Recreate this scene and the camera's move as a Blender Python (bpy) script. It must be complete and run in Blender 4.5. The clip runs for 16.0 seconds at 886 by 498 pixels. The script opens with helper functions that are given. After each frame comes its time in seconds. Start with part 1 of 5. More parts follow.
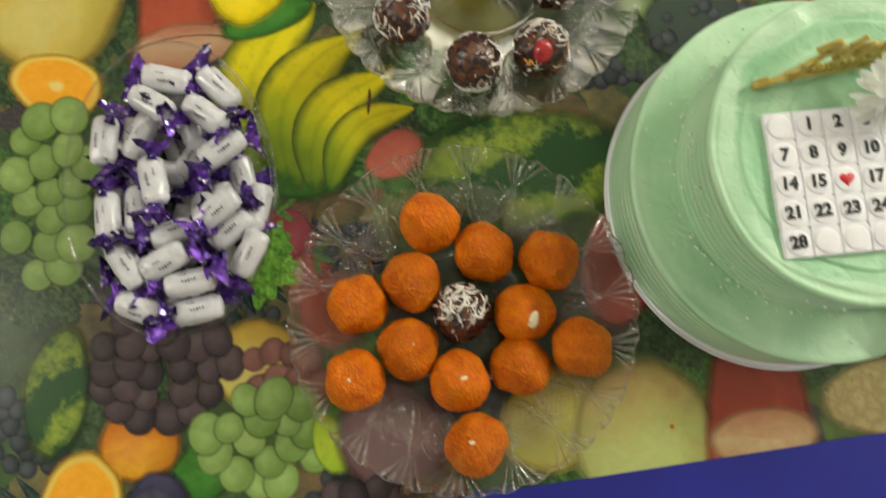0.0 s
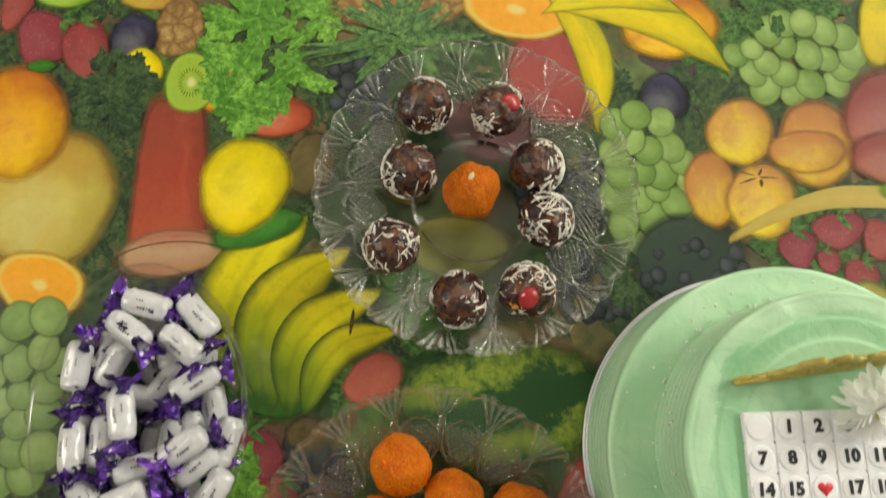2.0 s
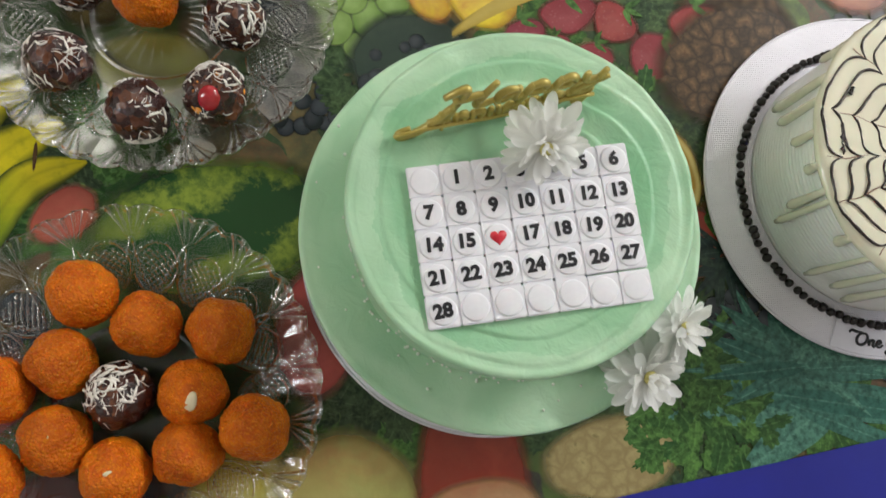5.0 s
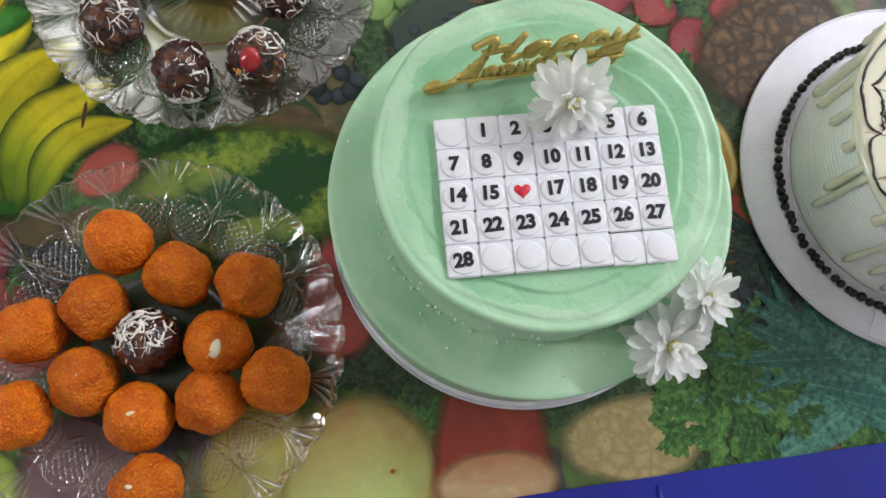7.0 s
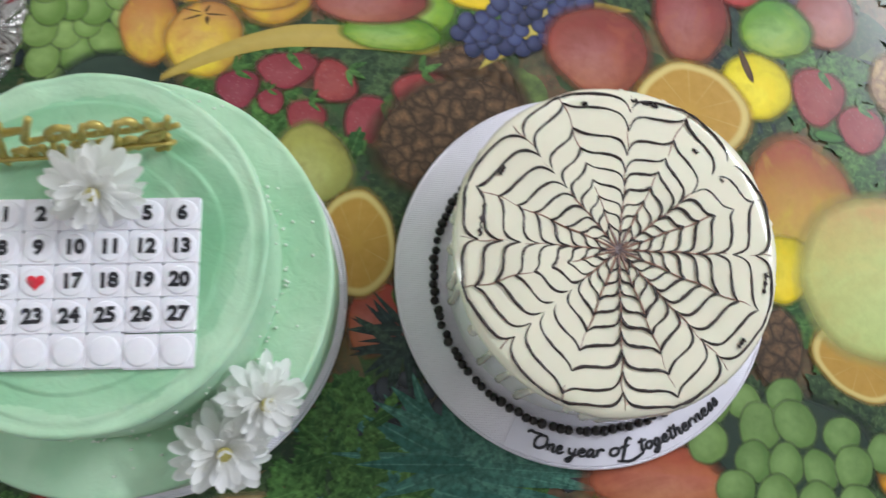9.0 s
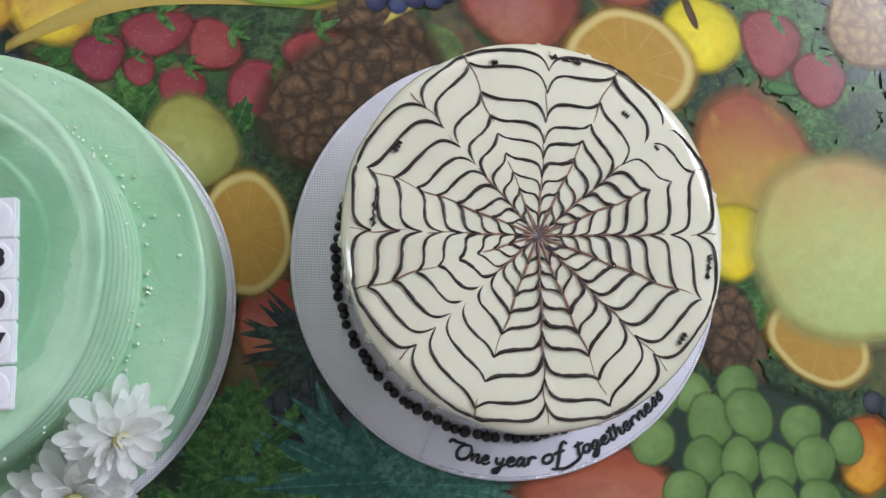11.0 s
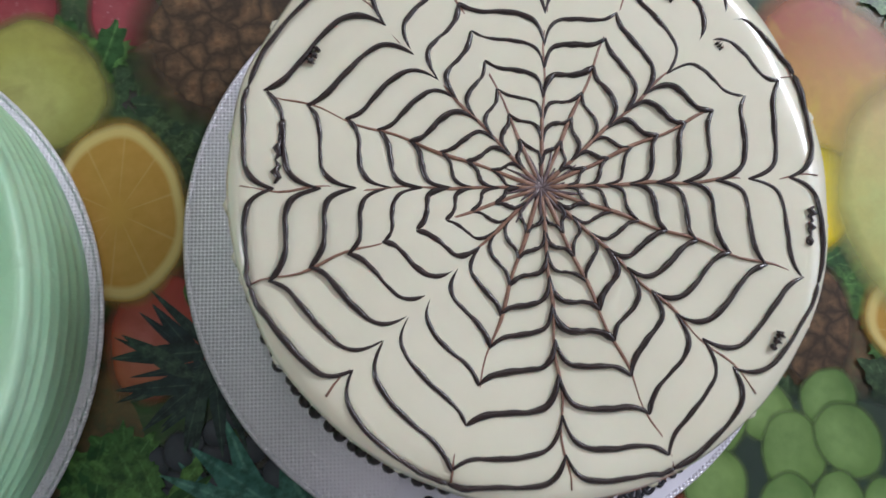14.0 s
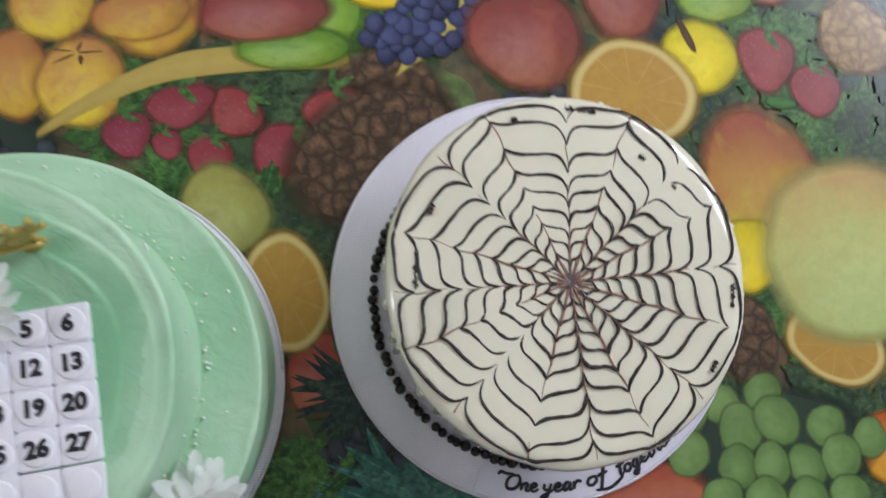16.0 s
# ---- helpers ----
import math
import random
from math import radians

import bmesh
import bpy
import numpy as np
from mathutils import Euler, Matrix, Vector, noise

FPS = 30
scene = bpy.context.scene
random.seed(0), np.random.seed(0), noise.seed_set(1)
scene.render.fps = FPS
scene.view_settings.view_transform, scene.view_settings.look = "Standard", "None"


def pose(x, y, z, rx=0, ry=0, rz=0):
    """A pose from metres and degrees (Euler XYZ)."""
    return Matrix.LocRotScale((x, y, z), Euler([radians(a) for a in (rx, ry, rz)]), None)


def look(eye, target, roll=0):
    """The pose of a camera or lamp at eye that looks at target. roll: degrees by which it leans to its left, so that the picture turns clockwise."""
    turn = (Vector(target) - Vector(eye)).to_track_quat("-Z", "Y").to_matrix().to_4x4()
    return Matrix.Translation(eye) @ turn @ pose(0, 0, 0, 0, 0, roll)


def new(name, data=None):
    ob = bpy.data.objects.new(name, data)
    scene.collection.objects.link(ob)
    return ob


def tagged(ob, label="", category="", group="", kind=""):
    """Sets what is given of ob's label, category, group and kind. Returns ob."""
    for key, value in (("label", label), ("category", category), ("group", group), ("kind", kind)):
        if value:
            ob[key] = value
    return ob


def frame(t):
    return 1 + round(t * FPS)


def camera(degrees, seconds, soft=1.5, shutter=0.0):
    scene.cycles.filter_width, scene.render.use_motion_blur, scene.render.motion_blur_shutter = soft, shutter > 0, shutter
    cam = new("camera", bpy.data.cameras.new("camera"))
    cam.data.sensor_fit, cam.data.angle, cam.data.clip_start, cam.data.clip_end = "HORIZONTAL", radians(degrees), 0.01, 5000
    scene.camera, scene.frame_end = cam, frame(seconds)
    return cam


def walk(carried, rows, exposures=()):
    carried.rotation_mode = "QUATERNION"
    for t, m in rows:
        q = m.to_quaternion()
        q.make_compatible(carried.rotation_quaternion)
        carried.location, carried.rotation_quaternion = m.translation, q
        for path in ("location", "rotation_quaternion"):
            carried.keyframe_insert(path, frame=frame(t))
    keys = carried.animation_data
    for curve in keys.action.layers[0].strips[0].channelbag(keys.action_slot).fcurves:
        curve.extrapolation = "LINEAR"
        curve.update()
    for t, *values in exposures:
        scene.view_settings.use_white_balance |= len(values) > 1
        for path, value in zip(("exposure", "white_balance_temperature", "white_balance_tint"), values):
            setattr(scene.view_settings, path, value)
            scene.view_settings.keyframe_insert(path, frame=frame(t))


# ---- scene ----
cam = camera(60.1, 16.0, shutter=0.5)
PATH = [
    (0, (-0.024, 0.036, 0.571), (0.055, 0.314, -1.408), 15.3),
    (0.5, (0.001, 0.001, 0.57), (0.103, 0.291, -1.407), 18.1),
    (1, (0.009, 0.027, 0.575), (0.09, 0.388, -1.391), 13.9),
    (1.5, (0.0, 0.102, 0.577), (0.071, 0.495, -1.383), 13.4),
    (2, (-0.011, 0.169, 0.587), (0.056, 0.584, -1.368), 13.0),
    (2.5, (-0.005, 0.195, 0.578), (0.089, 0.609, -1.377), 15.9),
    (3, (0.021, 0.191, 0.578), (0.162, 0.57, -1.381), 21.6),
    (3.5, (0.082, 0.153, 0.564), (0.237, 0.521, -1.395), 22.0),
    (4, (0.136, 0.11, 0.555), (0.323, 0.456, -1.406), 26.6),
    (4.5, (0.157, 0.085, 0.541), (0.371, 0.408, -1.421), 30.6),
    (5, (0.162, 0.068, 0.534), (0.38, 0.387, -1.428), 31.4),
    (5.2, (0.164, 0.062, 0.532), (0.387, 0.375, -1.431), 32.5),
    (7.3, (0.18, 0.021, 0.529), (0.263, 0.44, -1.425), 12.8),
    (7.5, (0.197, 0.041, 0.538), (0.294, 0.452, -1.417), 16.4),
    (8, (0.305, 0.061, 0.555), (0.364, 0.518, -1.391), 12.4),
    (8.5, (0.38, 0.07, 0.549), (0.455, 0.542, -1.393), 14.2),
    (9, (0.422, 0.073, 0.527), (0.532, 0.552, -1.412), 16.5),
    (9.5, (0.454, 0.07, 0.482), (0.593, 0.499, -1.466), 19.8),
    (10, (0.463, 0.087, 0.476), (0.611, 0.474, -1.48), 21.9),
    (10.2, (0.47, 0.096, 0.474), (0.62, 0.475, -1.484), 22.5),
    (12.3, (0.454, 0.112, 0.461), (0.696, 0.472, -1.492), 34.3),
    (12.5, (0.452, 0.111, 0.46), (0.693, 0.466, -1.494), 34.2),
    (13, (0.462, 0.115, 0.417), (0.687, 0.47, -1.538), 31.5),
    (13.5, (0.483, 0.117, 0.369), (0.687, 0.483, -1.586), 27.7),
    (14, (0.495, 0.125, 0.327), (0.692, 0.482, -1.631), 27.2),
    (14.5, (0.499, 0.133, 0.309), (0.703, 0.477, -1.651), 26.8),
    (15, (0.49, 0.118, 0.349), (0.692, 0.517, -1.6), 22.8),
    (15.5, (0.469, 0.118, 0.423), (0.682, 0.494, -1.53), 24.7),
    (16, (0.443, 0.143, 0.493), (0.644, 0.468, -1.47), 27.3),
]
walk(cam, [(t, look(eye, target, roll)) for t, eye, target, roll in PATH], [(0.0, 0.38, 7000, 3), (1.0, 0.35, 7000, 3), (3.0, 0.45, 7000, 3), (4.0, 0.34, 7000, 3), (5.0, 0.17, 6200, 10), (8.0, 0.36, 5800, 12), (8.5, 0.32, 5750, 12), (9.0, 0.22, 5650, 12), (10.0, 0.05, 5550, 13), (12.5, 0.02, 5500, 16), (13.5, 0.0, 5500, 16), (14.5, -0.2, 5600, 16), (15.0, -0.16, 5600, 16), (16.0, -0.07, 5600, 16)])

# ---- light ----
world = bpy.data.worlds.new("world")
scene.world = world
world.use_nodes = True
world.node_tree.nodes["Background"].inputs[0].default_value = (0.75, 0.8, 0.9, 1)
world.node_tree.nodes["Background"].inputs[1].default_value = 0.2


def area(name, eye, target, sx, sy, watts, colour):
    data = bpy.data.lights.new(name, "AREA")
    data.shape, data.size, data.size_y, data.energy, data.color = "RECTANGLE", sx, sy, watts, colour
    ob = new(name, data)
    ob.matrix_world = look(eye, target)
    return ob


area("tube_light", (2.2, 1.3, 1.5), (0.25, 0.2, 0.0), 1.2, 0.14, 37, (1.0, 0.97, 0.9))
area("window_light", (2.45, 0.2, 0.9), (0.4, 0.2, 0.0), 1.1, 1.2, 7, (0.86, 0.92, 1.0))
# unseen fill lamp, added to brighten the cakes' west sides
area("far_tube_light", (-1.5, 0.1, 1.15), (0.5, 0.19, 0.05), 0.15, 1.2, 10, (1.0, 0.96, 0.9))

# added lamp, apart from the tube, bounced off the ceiling as soft fill
area("tube_light_upward", (0.3, 2.1, 1.55), (0.3, 2.3, 2.0), 1.2, 0.14, 17, (1.0, 0.97, 0.9))


# ---- materials ----
class Tree:
    """A few shorthands for a node material."""

    def __init__(self, name):
        self.mat = bpy.data.materials.new(name)
        self.mat.use_nodes = True
        self.nodes, self.links = self.mat.node_tree.nodes, self.mat.node_tree.links
        self.bsdf = self.nodes["Principled BSDF"]
        self.out = self.nodes["Material Output"]

    def add(self, kind, **values):
        node = self.nodes.new(kind)
        for key, value in values.items():
            setattr(node, key, value)
        return node

    def link(self, a, b):
        self.links.new(a, b)

    def coord(self, which="Object"):
        return self.add("ShaderNodeTexCoord").outputs[which]

    def noise(self, scale, detail=4, rough=0.55, vector=None, distortion=0.0):
        n = self.add("ShaderNodeTexNoise")
        n.inputs["Scale"].default_value = scale
        n.inputs["Detail"].default_value = detail
        n.inputs["Roughness"].default_value = rough
        n.inputs["Distortion"].default_value = distortion
        self.link(vector or self.coord(), n.inputs["Vector"])
        return n.outputs["Fac"]

    def voronoi(self, scale, vector=None, feature="F1", out="Distance"):
        n = self.add("ShaderNodeTexVoronoi", feature=feature)
        n.inputs["Scale"].default_value = scale
        self.link(vector or self.coord(), n.inputs["Vector"])
        return n.outputs[out]

    def ramp(self, fac, stops):
        n = self.add("ShaderNodeValToRGB")
        e = n.color_ramp.elements
        while len(e) < len(stops):
            e.new(0.5)
        for el, (p, c) in zip(e, stops):
            el.position, el.color = p, (*c, 1) if len(c) == 3 else c
        self.link(fac, n.inputs[0])
        return n.outputs[0]

    def math(self, op, a, b=None):
        n = self.add("ShaderNodeMath", operation=op)
        for i, v in enumerate((a, b)):
            if v is None:
                continue
            if isinstance(v, (int, float)):
                n.inputs[i].default_value = v
            else:
                self.link(v, n.inputs[i])
        return n.outputs[0]

    def mix(self, fac, a, b, blend="MIX"):
        n = self.add("ShaderNodeMix", data_type="RGBA", blend_type=blend)
        for sock, v in ((n.inputs[0], fac), (n.inputs[6], a), (n.inputs[7], b)):
            if isinstance(v, (int, float)):
                sock.default_value = v
            elif isinstance(v, tuple):
                sock.default_value = (*v, 1)
            else:
                self.link(v, sock)
        return n.outputs[2]

    def bump(self, height, strength=0.3, distance=0.001):
        n = self.add("ShaderNodeBump")
        n.inputs["Strength"].default_value = strength
        n.inputs["Distance"].default_value = distance
        self.link(height, n.inputs["Height"])
        self.link(n.outputs[0], self.bsdf.inputs["Normal"])
        return n.outputs[0]

    def set(self, **values):
        for key, v in values.items():
            sock = self.bsdf.inputs[key.replace("_", " ")]
            if isinstance(v, (int, float)):
                sock.default_value = v
            elif isinstance(v, tuple):
                sock.default_value = (*v, 1)
            else:
                self.link(v, sock)
        return self.mat


def plain(name, c1, c2, scale=80, rough=0.5, bump=0.15, bscale=400, metal=0.0, coat=0.0, sss=0.0, island=0.0):
    t = Tree(name)
    f = t.math("ADD", t.math("MULTIPLY", t.noise(scale, 3), 0.65), t.math("MULTIPLY", t.noise(scale * 6, 3), 0.35))
    col = t.ramp(f, [(0.32, c1), (0.68, c2)])
    if island:
        rnd = t.add("ShaderNodeObjectInfo").outputs["Random"]
        hsv = t.add("ShaderNodeHueSaturation")
        t.link(t.math("ADD", t.math("MULTIPLY", rnd, island), 1 - island / 2), hsv.inputs["Value"])
        t.link(col, hsv.inputs["Color"])
        col = hsv.outputs[0]
    t.set(Base_Color=col, Roughness=rough, Metallic=metal, Coat_Weight=coat, Coat_Roughness=0.15)
    if sss:
        t.set(Subsurface_Weight=sss, Subsurface_Scale=0.004)
    if bump:
        t.bump(t.noise(bscale, 4), bump, 0.0006)
    return t.mat


def buttercream(name, deep, mid, pale):
    t = Tree(name)
    big = t.noise(9, 3, 0.5, distortion=1.2)
    col = t.ramp(big, [(0.28, deep), (0.5, mid), (0.72, pale)])
    wave = t.add("ShaderNodeTexWave", wave_type="RINGS", rings_direction="Z")
    for key, value in (("Scale", 9), ("Distortion", 7), ("Detail", 3), ("Detail Scale", 1.2)):
        wave.inputs[key].default_value = value
    t.link(t.coord(), wave.inputs["Vector"])
    col = t.mix(t.ramp(wave.outputs["Fac"], [(0.45, (0, 0, 0)), (1.0, (0.4,) * 3)]), col, pale)
    t.set(Base_Color=col, Roughness=t.ramp(t.noise(30, 3), [(0.3, (0.3,) * 3), (0.7, (0.46,) * 3)]), Subsurface_Weight=0.06, Subsurface_Scale=0.004, Coat_Weight=0.08)
    t.bump(t.math("ADD", t.math("ADD", t.noise(55, 3, 0.5, distortion=1.5), t.math("MULTIPLY", wave.outputs["Fac"], 0.12)), t.math("MULTIPLY", t.noise(420, 3), 0.15)), 0.4, 0.0025)
    return t.mat


CREAM_GREEN = buttercream("green_buttercream", (0.32, 0.57, 0.35), (0.40, 0.635, 0.41), (0.52, 0.74, 0.52))
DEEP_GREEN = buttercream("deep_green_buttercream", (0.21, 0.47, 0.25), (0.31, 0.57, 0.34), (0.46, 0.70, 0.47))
FONDANT = plain("white_fondant", (0.78, 0.77, 0.82), (0.84, 0.83, 0.87), 60, 0.6, 0.1, 500, sss=0.05)
INK = plain("black_ink", (0.008, 0.008, 0.012), (0.02, 0.02, 0.025), 300, 0.4, 0.2, 800)
HEART = plain("red_icing", (0.55, 0.012, 0.03), (0.68, 0.03, 0.05), 300, 0.4, 0.3, 700)
PEARL = plain("sugar_pearl", (0.7, 0.76, 0.66), (0.82, 0.85, 0.76), 300, 0.25, 0, coat=0.4)


def petal_material():
    t = Tree("white_petal")
    t.set(Base_Color=t.ramp(t.noise(120, 3), [(0.3, (0.93, 0.93, 0.91)), (0.7, (0.97, 0.97, 0.95))]), Roughness=0.55)
    through_light = t.add("ShaderNodeBsdfTranslucent")
    through_light.inputs["Color"].default_value = (0.97, 0.97, 0.95, 1)
    m = t.add("ShaderNodeMixShader")
    m.inputs[0].default_value = 0.5
    t.link(t.bsdf.outputs[0], m.inputs[1])
    t.link(through_light.outputs[0], m.inputs[2])
    t.link(m.outputs[0], t.out.inputs["Surface"])
    return t.mat


PETAL = petal_material()
PETAL_HEART = plain("yellow_flower_heart", (0.62, 0.55, 0.12), (0.75, 0.68, 0.3), 600, 0.7, 0.4, 900)
GREEN_SEPAL = plain("green_sepal", (0.06, 0.12, 0.02), (0.12, 0.2, 0.05), 300, 0.6)
GOLD = plain("gold_acrylic", (0.42, 0.33, 0.06), (0.58, 0.47, 0.13), 90, 0.3, 0.05, 300, metal=0.35, coat=0.3)
GLAZE = plain("cream_glaze", (0.74, 0.71, 0.55), (0.80, 0.77, 0.61), 18, 0.16, 0.06, 60, coat=0.5, sss=0.08)
WHIPPED = plain("whipped_cream", (0.86, 0.85, 0.83), (0.92, 0.91, 0.89), 40, 0.45, 0.2, 250, sss=0.08)
CHOC_LINE = plain("dark_chocolate_line", (0.012, 0.006, 0.006), (0.03, 0.014, 0.012), 200, 0.25, 0.2, 500, coat=0.3)
CHOC_SPOKE = plain("dragged_chocolate", (0.16, 0.075, 0.05), (0.34, 0.2, 0.13), 260, 0.3, 0.1, 500)
CHOC_HEART = plain("smeared_chocolate", (0.05, 0.03, 0.035), (0.2, 0.15, 0.15), 160, 0.25, 0.2, 400)
CHOC_BEAD = plain("chocolate_bead", (0.006, 0.004, 0.003), (0.016, 0.009, 0.007), 200, 0.35, 0.2, 500)
CARD = plain("white_card", (0.72, 0.70, 0.78), (0.78, 0.76, 0.84), 30, 0.5, 0.05, 400)
TOFFEE_WHITE = plain("white_wrapper", (0.52, 0.52, 0.56), (0.68, 0.68, 0.71), 90, 0.3, 0.9, 110, coat=0.5)
TOFFEE_BAR = plain("wrapper_print", (0.06, 0.05, 0.08), (0.12, 0.10, 0.14), 300, 0.4, 0)
ALMOND = plain("pale_nut", (0.68, 0.58, 0.38), (0.78, 0.70, 0.5), 200, 0.5, 0.3, 500)
CHERRY = plain("red_cherry", (0.30, 0.008, 0.014), (0.45, 0.02, 0.03), 100, 0.14, 0.05, 200, coat=0.6)
COCONUT = plain("coconut_shred", (0.78, 0.74, 0.66), (0.88, 0.85, 0.80), 400, 0.6, 0.2, 600)
ZEST = plain("orange_peel_bit", (0.75, 0.28, 0.02), (0.85, 0.4, 0.05), 300, 0.4, 0.3, 600)
BLUE = plain("blue_border", (0.008, 0.011, 0.21), (0.011, 0.016, 0.27), 8, 0.38, 0.12, 30)
WALL = plain("wall_paint", (0.66, 0.64, 0.60), (0.72, 0.70, 0.66), 5, 0.8, 0.1, 60)
FLOOR_TILE = plain("floor_tile", (0.45, 0.42, 0.38), (0.55, 0.52, 0.48), 6, 0.4, 0.05, 40)
WOOD = plain("table_wood", (0.16, 0.08, 0.04), (0.26, 0.14, 0.07), 12, 0.5, 0.2, 120)


def laddu_material():
    t = Tree("orange_laddu")
    g = t.voronoi(520)
    n = t.noise(90, 5)
    col = t.mix(t.ramp(n, [(0.35, (0, 0, 0)), (0.7, (1, 1, 1))]), (0.52, 0.095, 0.001), (0.72, 0.185, 0.002))
    col = t.mix(t.ramp(g, [(0.1, (0.5, 0.5, 0.5)), (0.5, (0, 0, 0))]), col, (0.88, 0.35, 0.012))
    rnd = t.add("ShaderNodeObjectInfo").outputs["Random"]
    hsv = t.add("ShaderNodeHueSaturation")
    t.link(t.math("ADD", t.math("MULTIPLY", rnd, 0.25), 0.85), hsv.inputs["Value"])
    t.link(col, hsv.inputs["Color"])
    t.set(Base_Color=hsv.outputs[0], Roughness=0.4, Specular_IOR_Level=0.25, Subsurface_Weight=0.3, Subsurface_Scale=0.005)
    t.bump(t.math("ADD", t.math("MULTIPLY", t.noise(700, 3, 0.6), 0.7), t.math("MULTIPLY", g, -1.0)), 0.8, 0.0017)
    return t.mat


def date_ball_material():
    t = Tree("dark_date_ball")
    v = t.voronoi(170, out="Color")
    sep = t.add("ShaderNodeSeparateColor")
    t.link(v, sep.inputs[0])
    col = t.ramp(sep.outputs[0], [(0.0, (0.016, 0.004, 0.004)), (0.5, (0.045, 0.011, 0.008)), (0.8, (0.11, 0.03, 0.013)), (1.0, (0.24, 0.09, 0.03))])
    n = t.noise(60, 4)
    col = t.mix(t.math("MULTIPLY", n, 0.7), col, (0.025, 0.007, 0.006))
    t.set(Base_Color=col, Roughness=t.ramp(n, [(0.3, (0.14,) * 3), (0.7, (0.4,) * 3)]), Coat_Weight=0.3)
    t.bump(t.math("ADD", t.voronoi(170), t.noise(300, 4)), 0.8, 0.0016)
    return t.mat


def silver_material():
    """Embossed silver foil of a cake board."""
    t = Tree("embossed_silver_foil")
    s = t.coord()
    sep = t.add("ShaderNodeSeparateXYZ")
    t.link(s, sep.inputs[0])
    a = t.math("SINE", t.math("MULTIPLY", t.math("ADD", sep.outputs[0], sep.outputs[1]), 2000))
    b = t.math("SINE", t.math("MULTIPLY", t.math("SUBTRACT", sep.outputs[0], sep.outputs[1]), 2000))
    h = t.math("MULTIPLY", a, b)
    t.set(Base_Color=t.ramp(t.noise(20), [(0.3, (0.74, 0.72, 0.79)), (0.7, (0.82, 0.80, 0.87))]), Metallic=0.3, Roughness=0.36)
    t.bump(t.math("ADD", h, t.math("MULTIPLY", t.noise(900, 2), 1.2)), 0.55, 0.0004)
    return t.mat


def glass_material(name, tint, share, stops):
    """Clear pressed glass or plastic: see-through, partly refracting, with more gloss at a slant."""
    t = Tree(name)
    t.nodes.remove(t.bsdf)
    bend = t.add("ShaderNodeBsdfRefraction")
    bend.inputs["Color"].default_value = (*tint, 1)
    bend.inputs["IOR"].default_value = 1.3
    clear = t.add("ShaderNodeBsdfTransparent")
    clear.inputs["Color"].default_value = (*tint, 1)
    m = t.add("ShaderNodeMixShader")
    m.inputs[0].default_value = share
    t.link(clear.outputs[0], m.inputs[1])
    t.link(bend.outputs[0], m.inputs[2])
    shine = t.add("ShaderNodeBsdfGlossy")
    shine.inputs["Roughness"].default_value = 0.05
    facing = t.add("ShaderNodeLayerWeight")
    facing.inputs["Blend"].default_value = 0.5
    amount = t.ramp(facing.outputs["Facing"], [(s, (w,) * 3) for s, w in stops])
    top = t.add("ShaderNodeMixShader")
    t.link(amount, top.inputs[0])
    t.link(m.outputs[0], top.inputs[1])
    t.link(shine.outputs[0], top.inputs[2])
    t.link(top.outputs[0], t.out.inputs["Surface"])
    return t.mat


def foil_material():
    t = Tree("purple_foil")
    n = t.noise(60, 2)
    dots = t.voronoi(125)
    col = t.ramp(n, [(0.40, (0.014, 0.005, 0.07)), (0.66, (0.16, 0.045, 0.46))])
    col = t.mix(t.ramp(dots, [(0.27, (1, 1, 1)), (0.31, (0, 0, 0))]), col, (0.74, 0.72, 0.8))
    t.set(Base_Color=col, Metallic=0.6, Roughness=0.18, Coat_Weight=0.5)
    t.bump(t.noise(220, 3), 0.7, 0.002)
    return t.mat


LADDU, DATE, SILVER, FOIL = laddu_material(), date_ball_material(), silver_material(), foil_material()
GLASS = glass_material("pressed_glass", (0.985, 0.99, 0.985), 0.5, [(0.0, 0.018), (0.12, 0.035), (0.24, 0.34), (0.5, 0.85), (1.0, 1.0)])
CLEAR_PLASTIC = glass_material("clear_plastic", (0.985, 0.985, 0.98), 0.02, [(0.0, 0.02), (0.3, 0.04), (0.6, 0.2), (1.0, 0.5)])


# Printed cloth: each printed fruit has local coordinates from -1 to 1 in its UV map.
def sheen(t):
    t.set(Roughness=0.27, Coat_Weight=0.0, Specular_IOR_Level=0.32)
    t.bump(t.noise(25, 2), 0.06, 0.002)
    return t.mat


def local(t):
    uv = t.add("ShaderNodeUVMap").outputs[0]
    sep = t.add("ShaderNodeSeparateXYZ")
    t.link(uv, sep.inputs[0])
    u, v = sep.outputs[0], sep.outputs[1]
    r = t.math("SQRT", t.math("ADD", t.math("MULTIPLY", u, u), t.math("MULTIPLY", v, v)))
    return uv, u, v, r


def feather(t, r, a=0.9):
    """Lets the print's edge melt into what is printed round it."""
    n = t.math("ADD", r, t.math("MULTIPLY", t.math("SUBTRACT", t.noise(160, 3), 0.5), 0.04))
    t.set(Alpha=t.ramp(n, [(a - 0.11, (1, 1, 1)), (a + 0.09, (0, 0, 0))]))


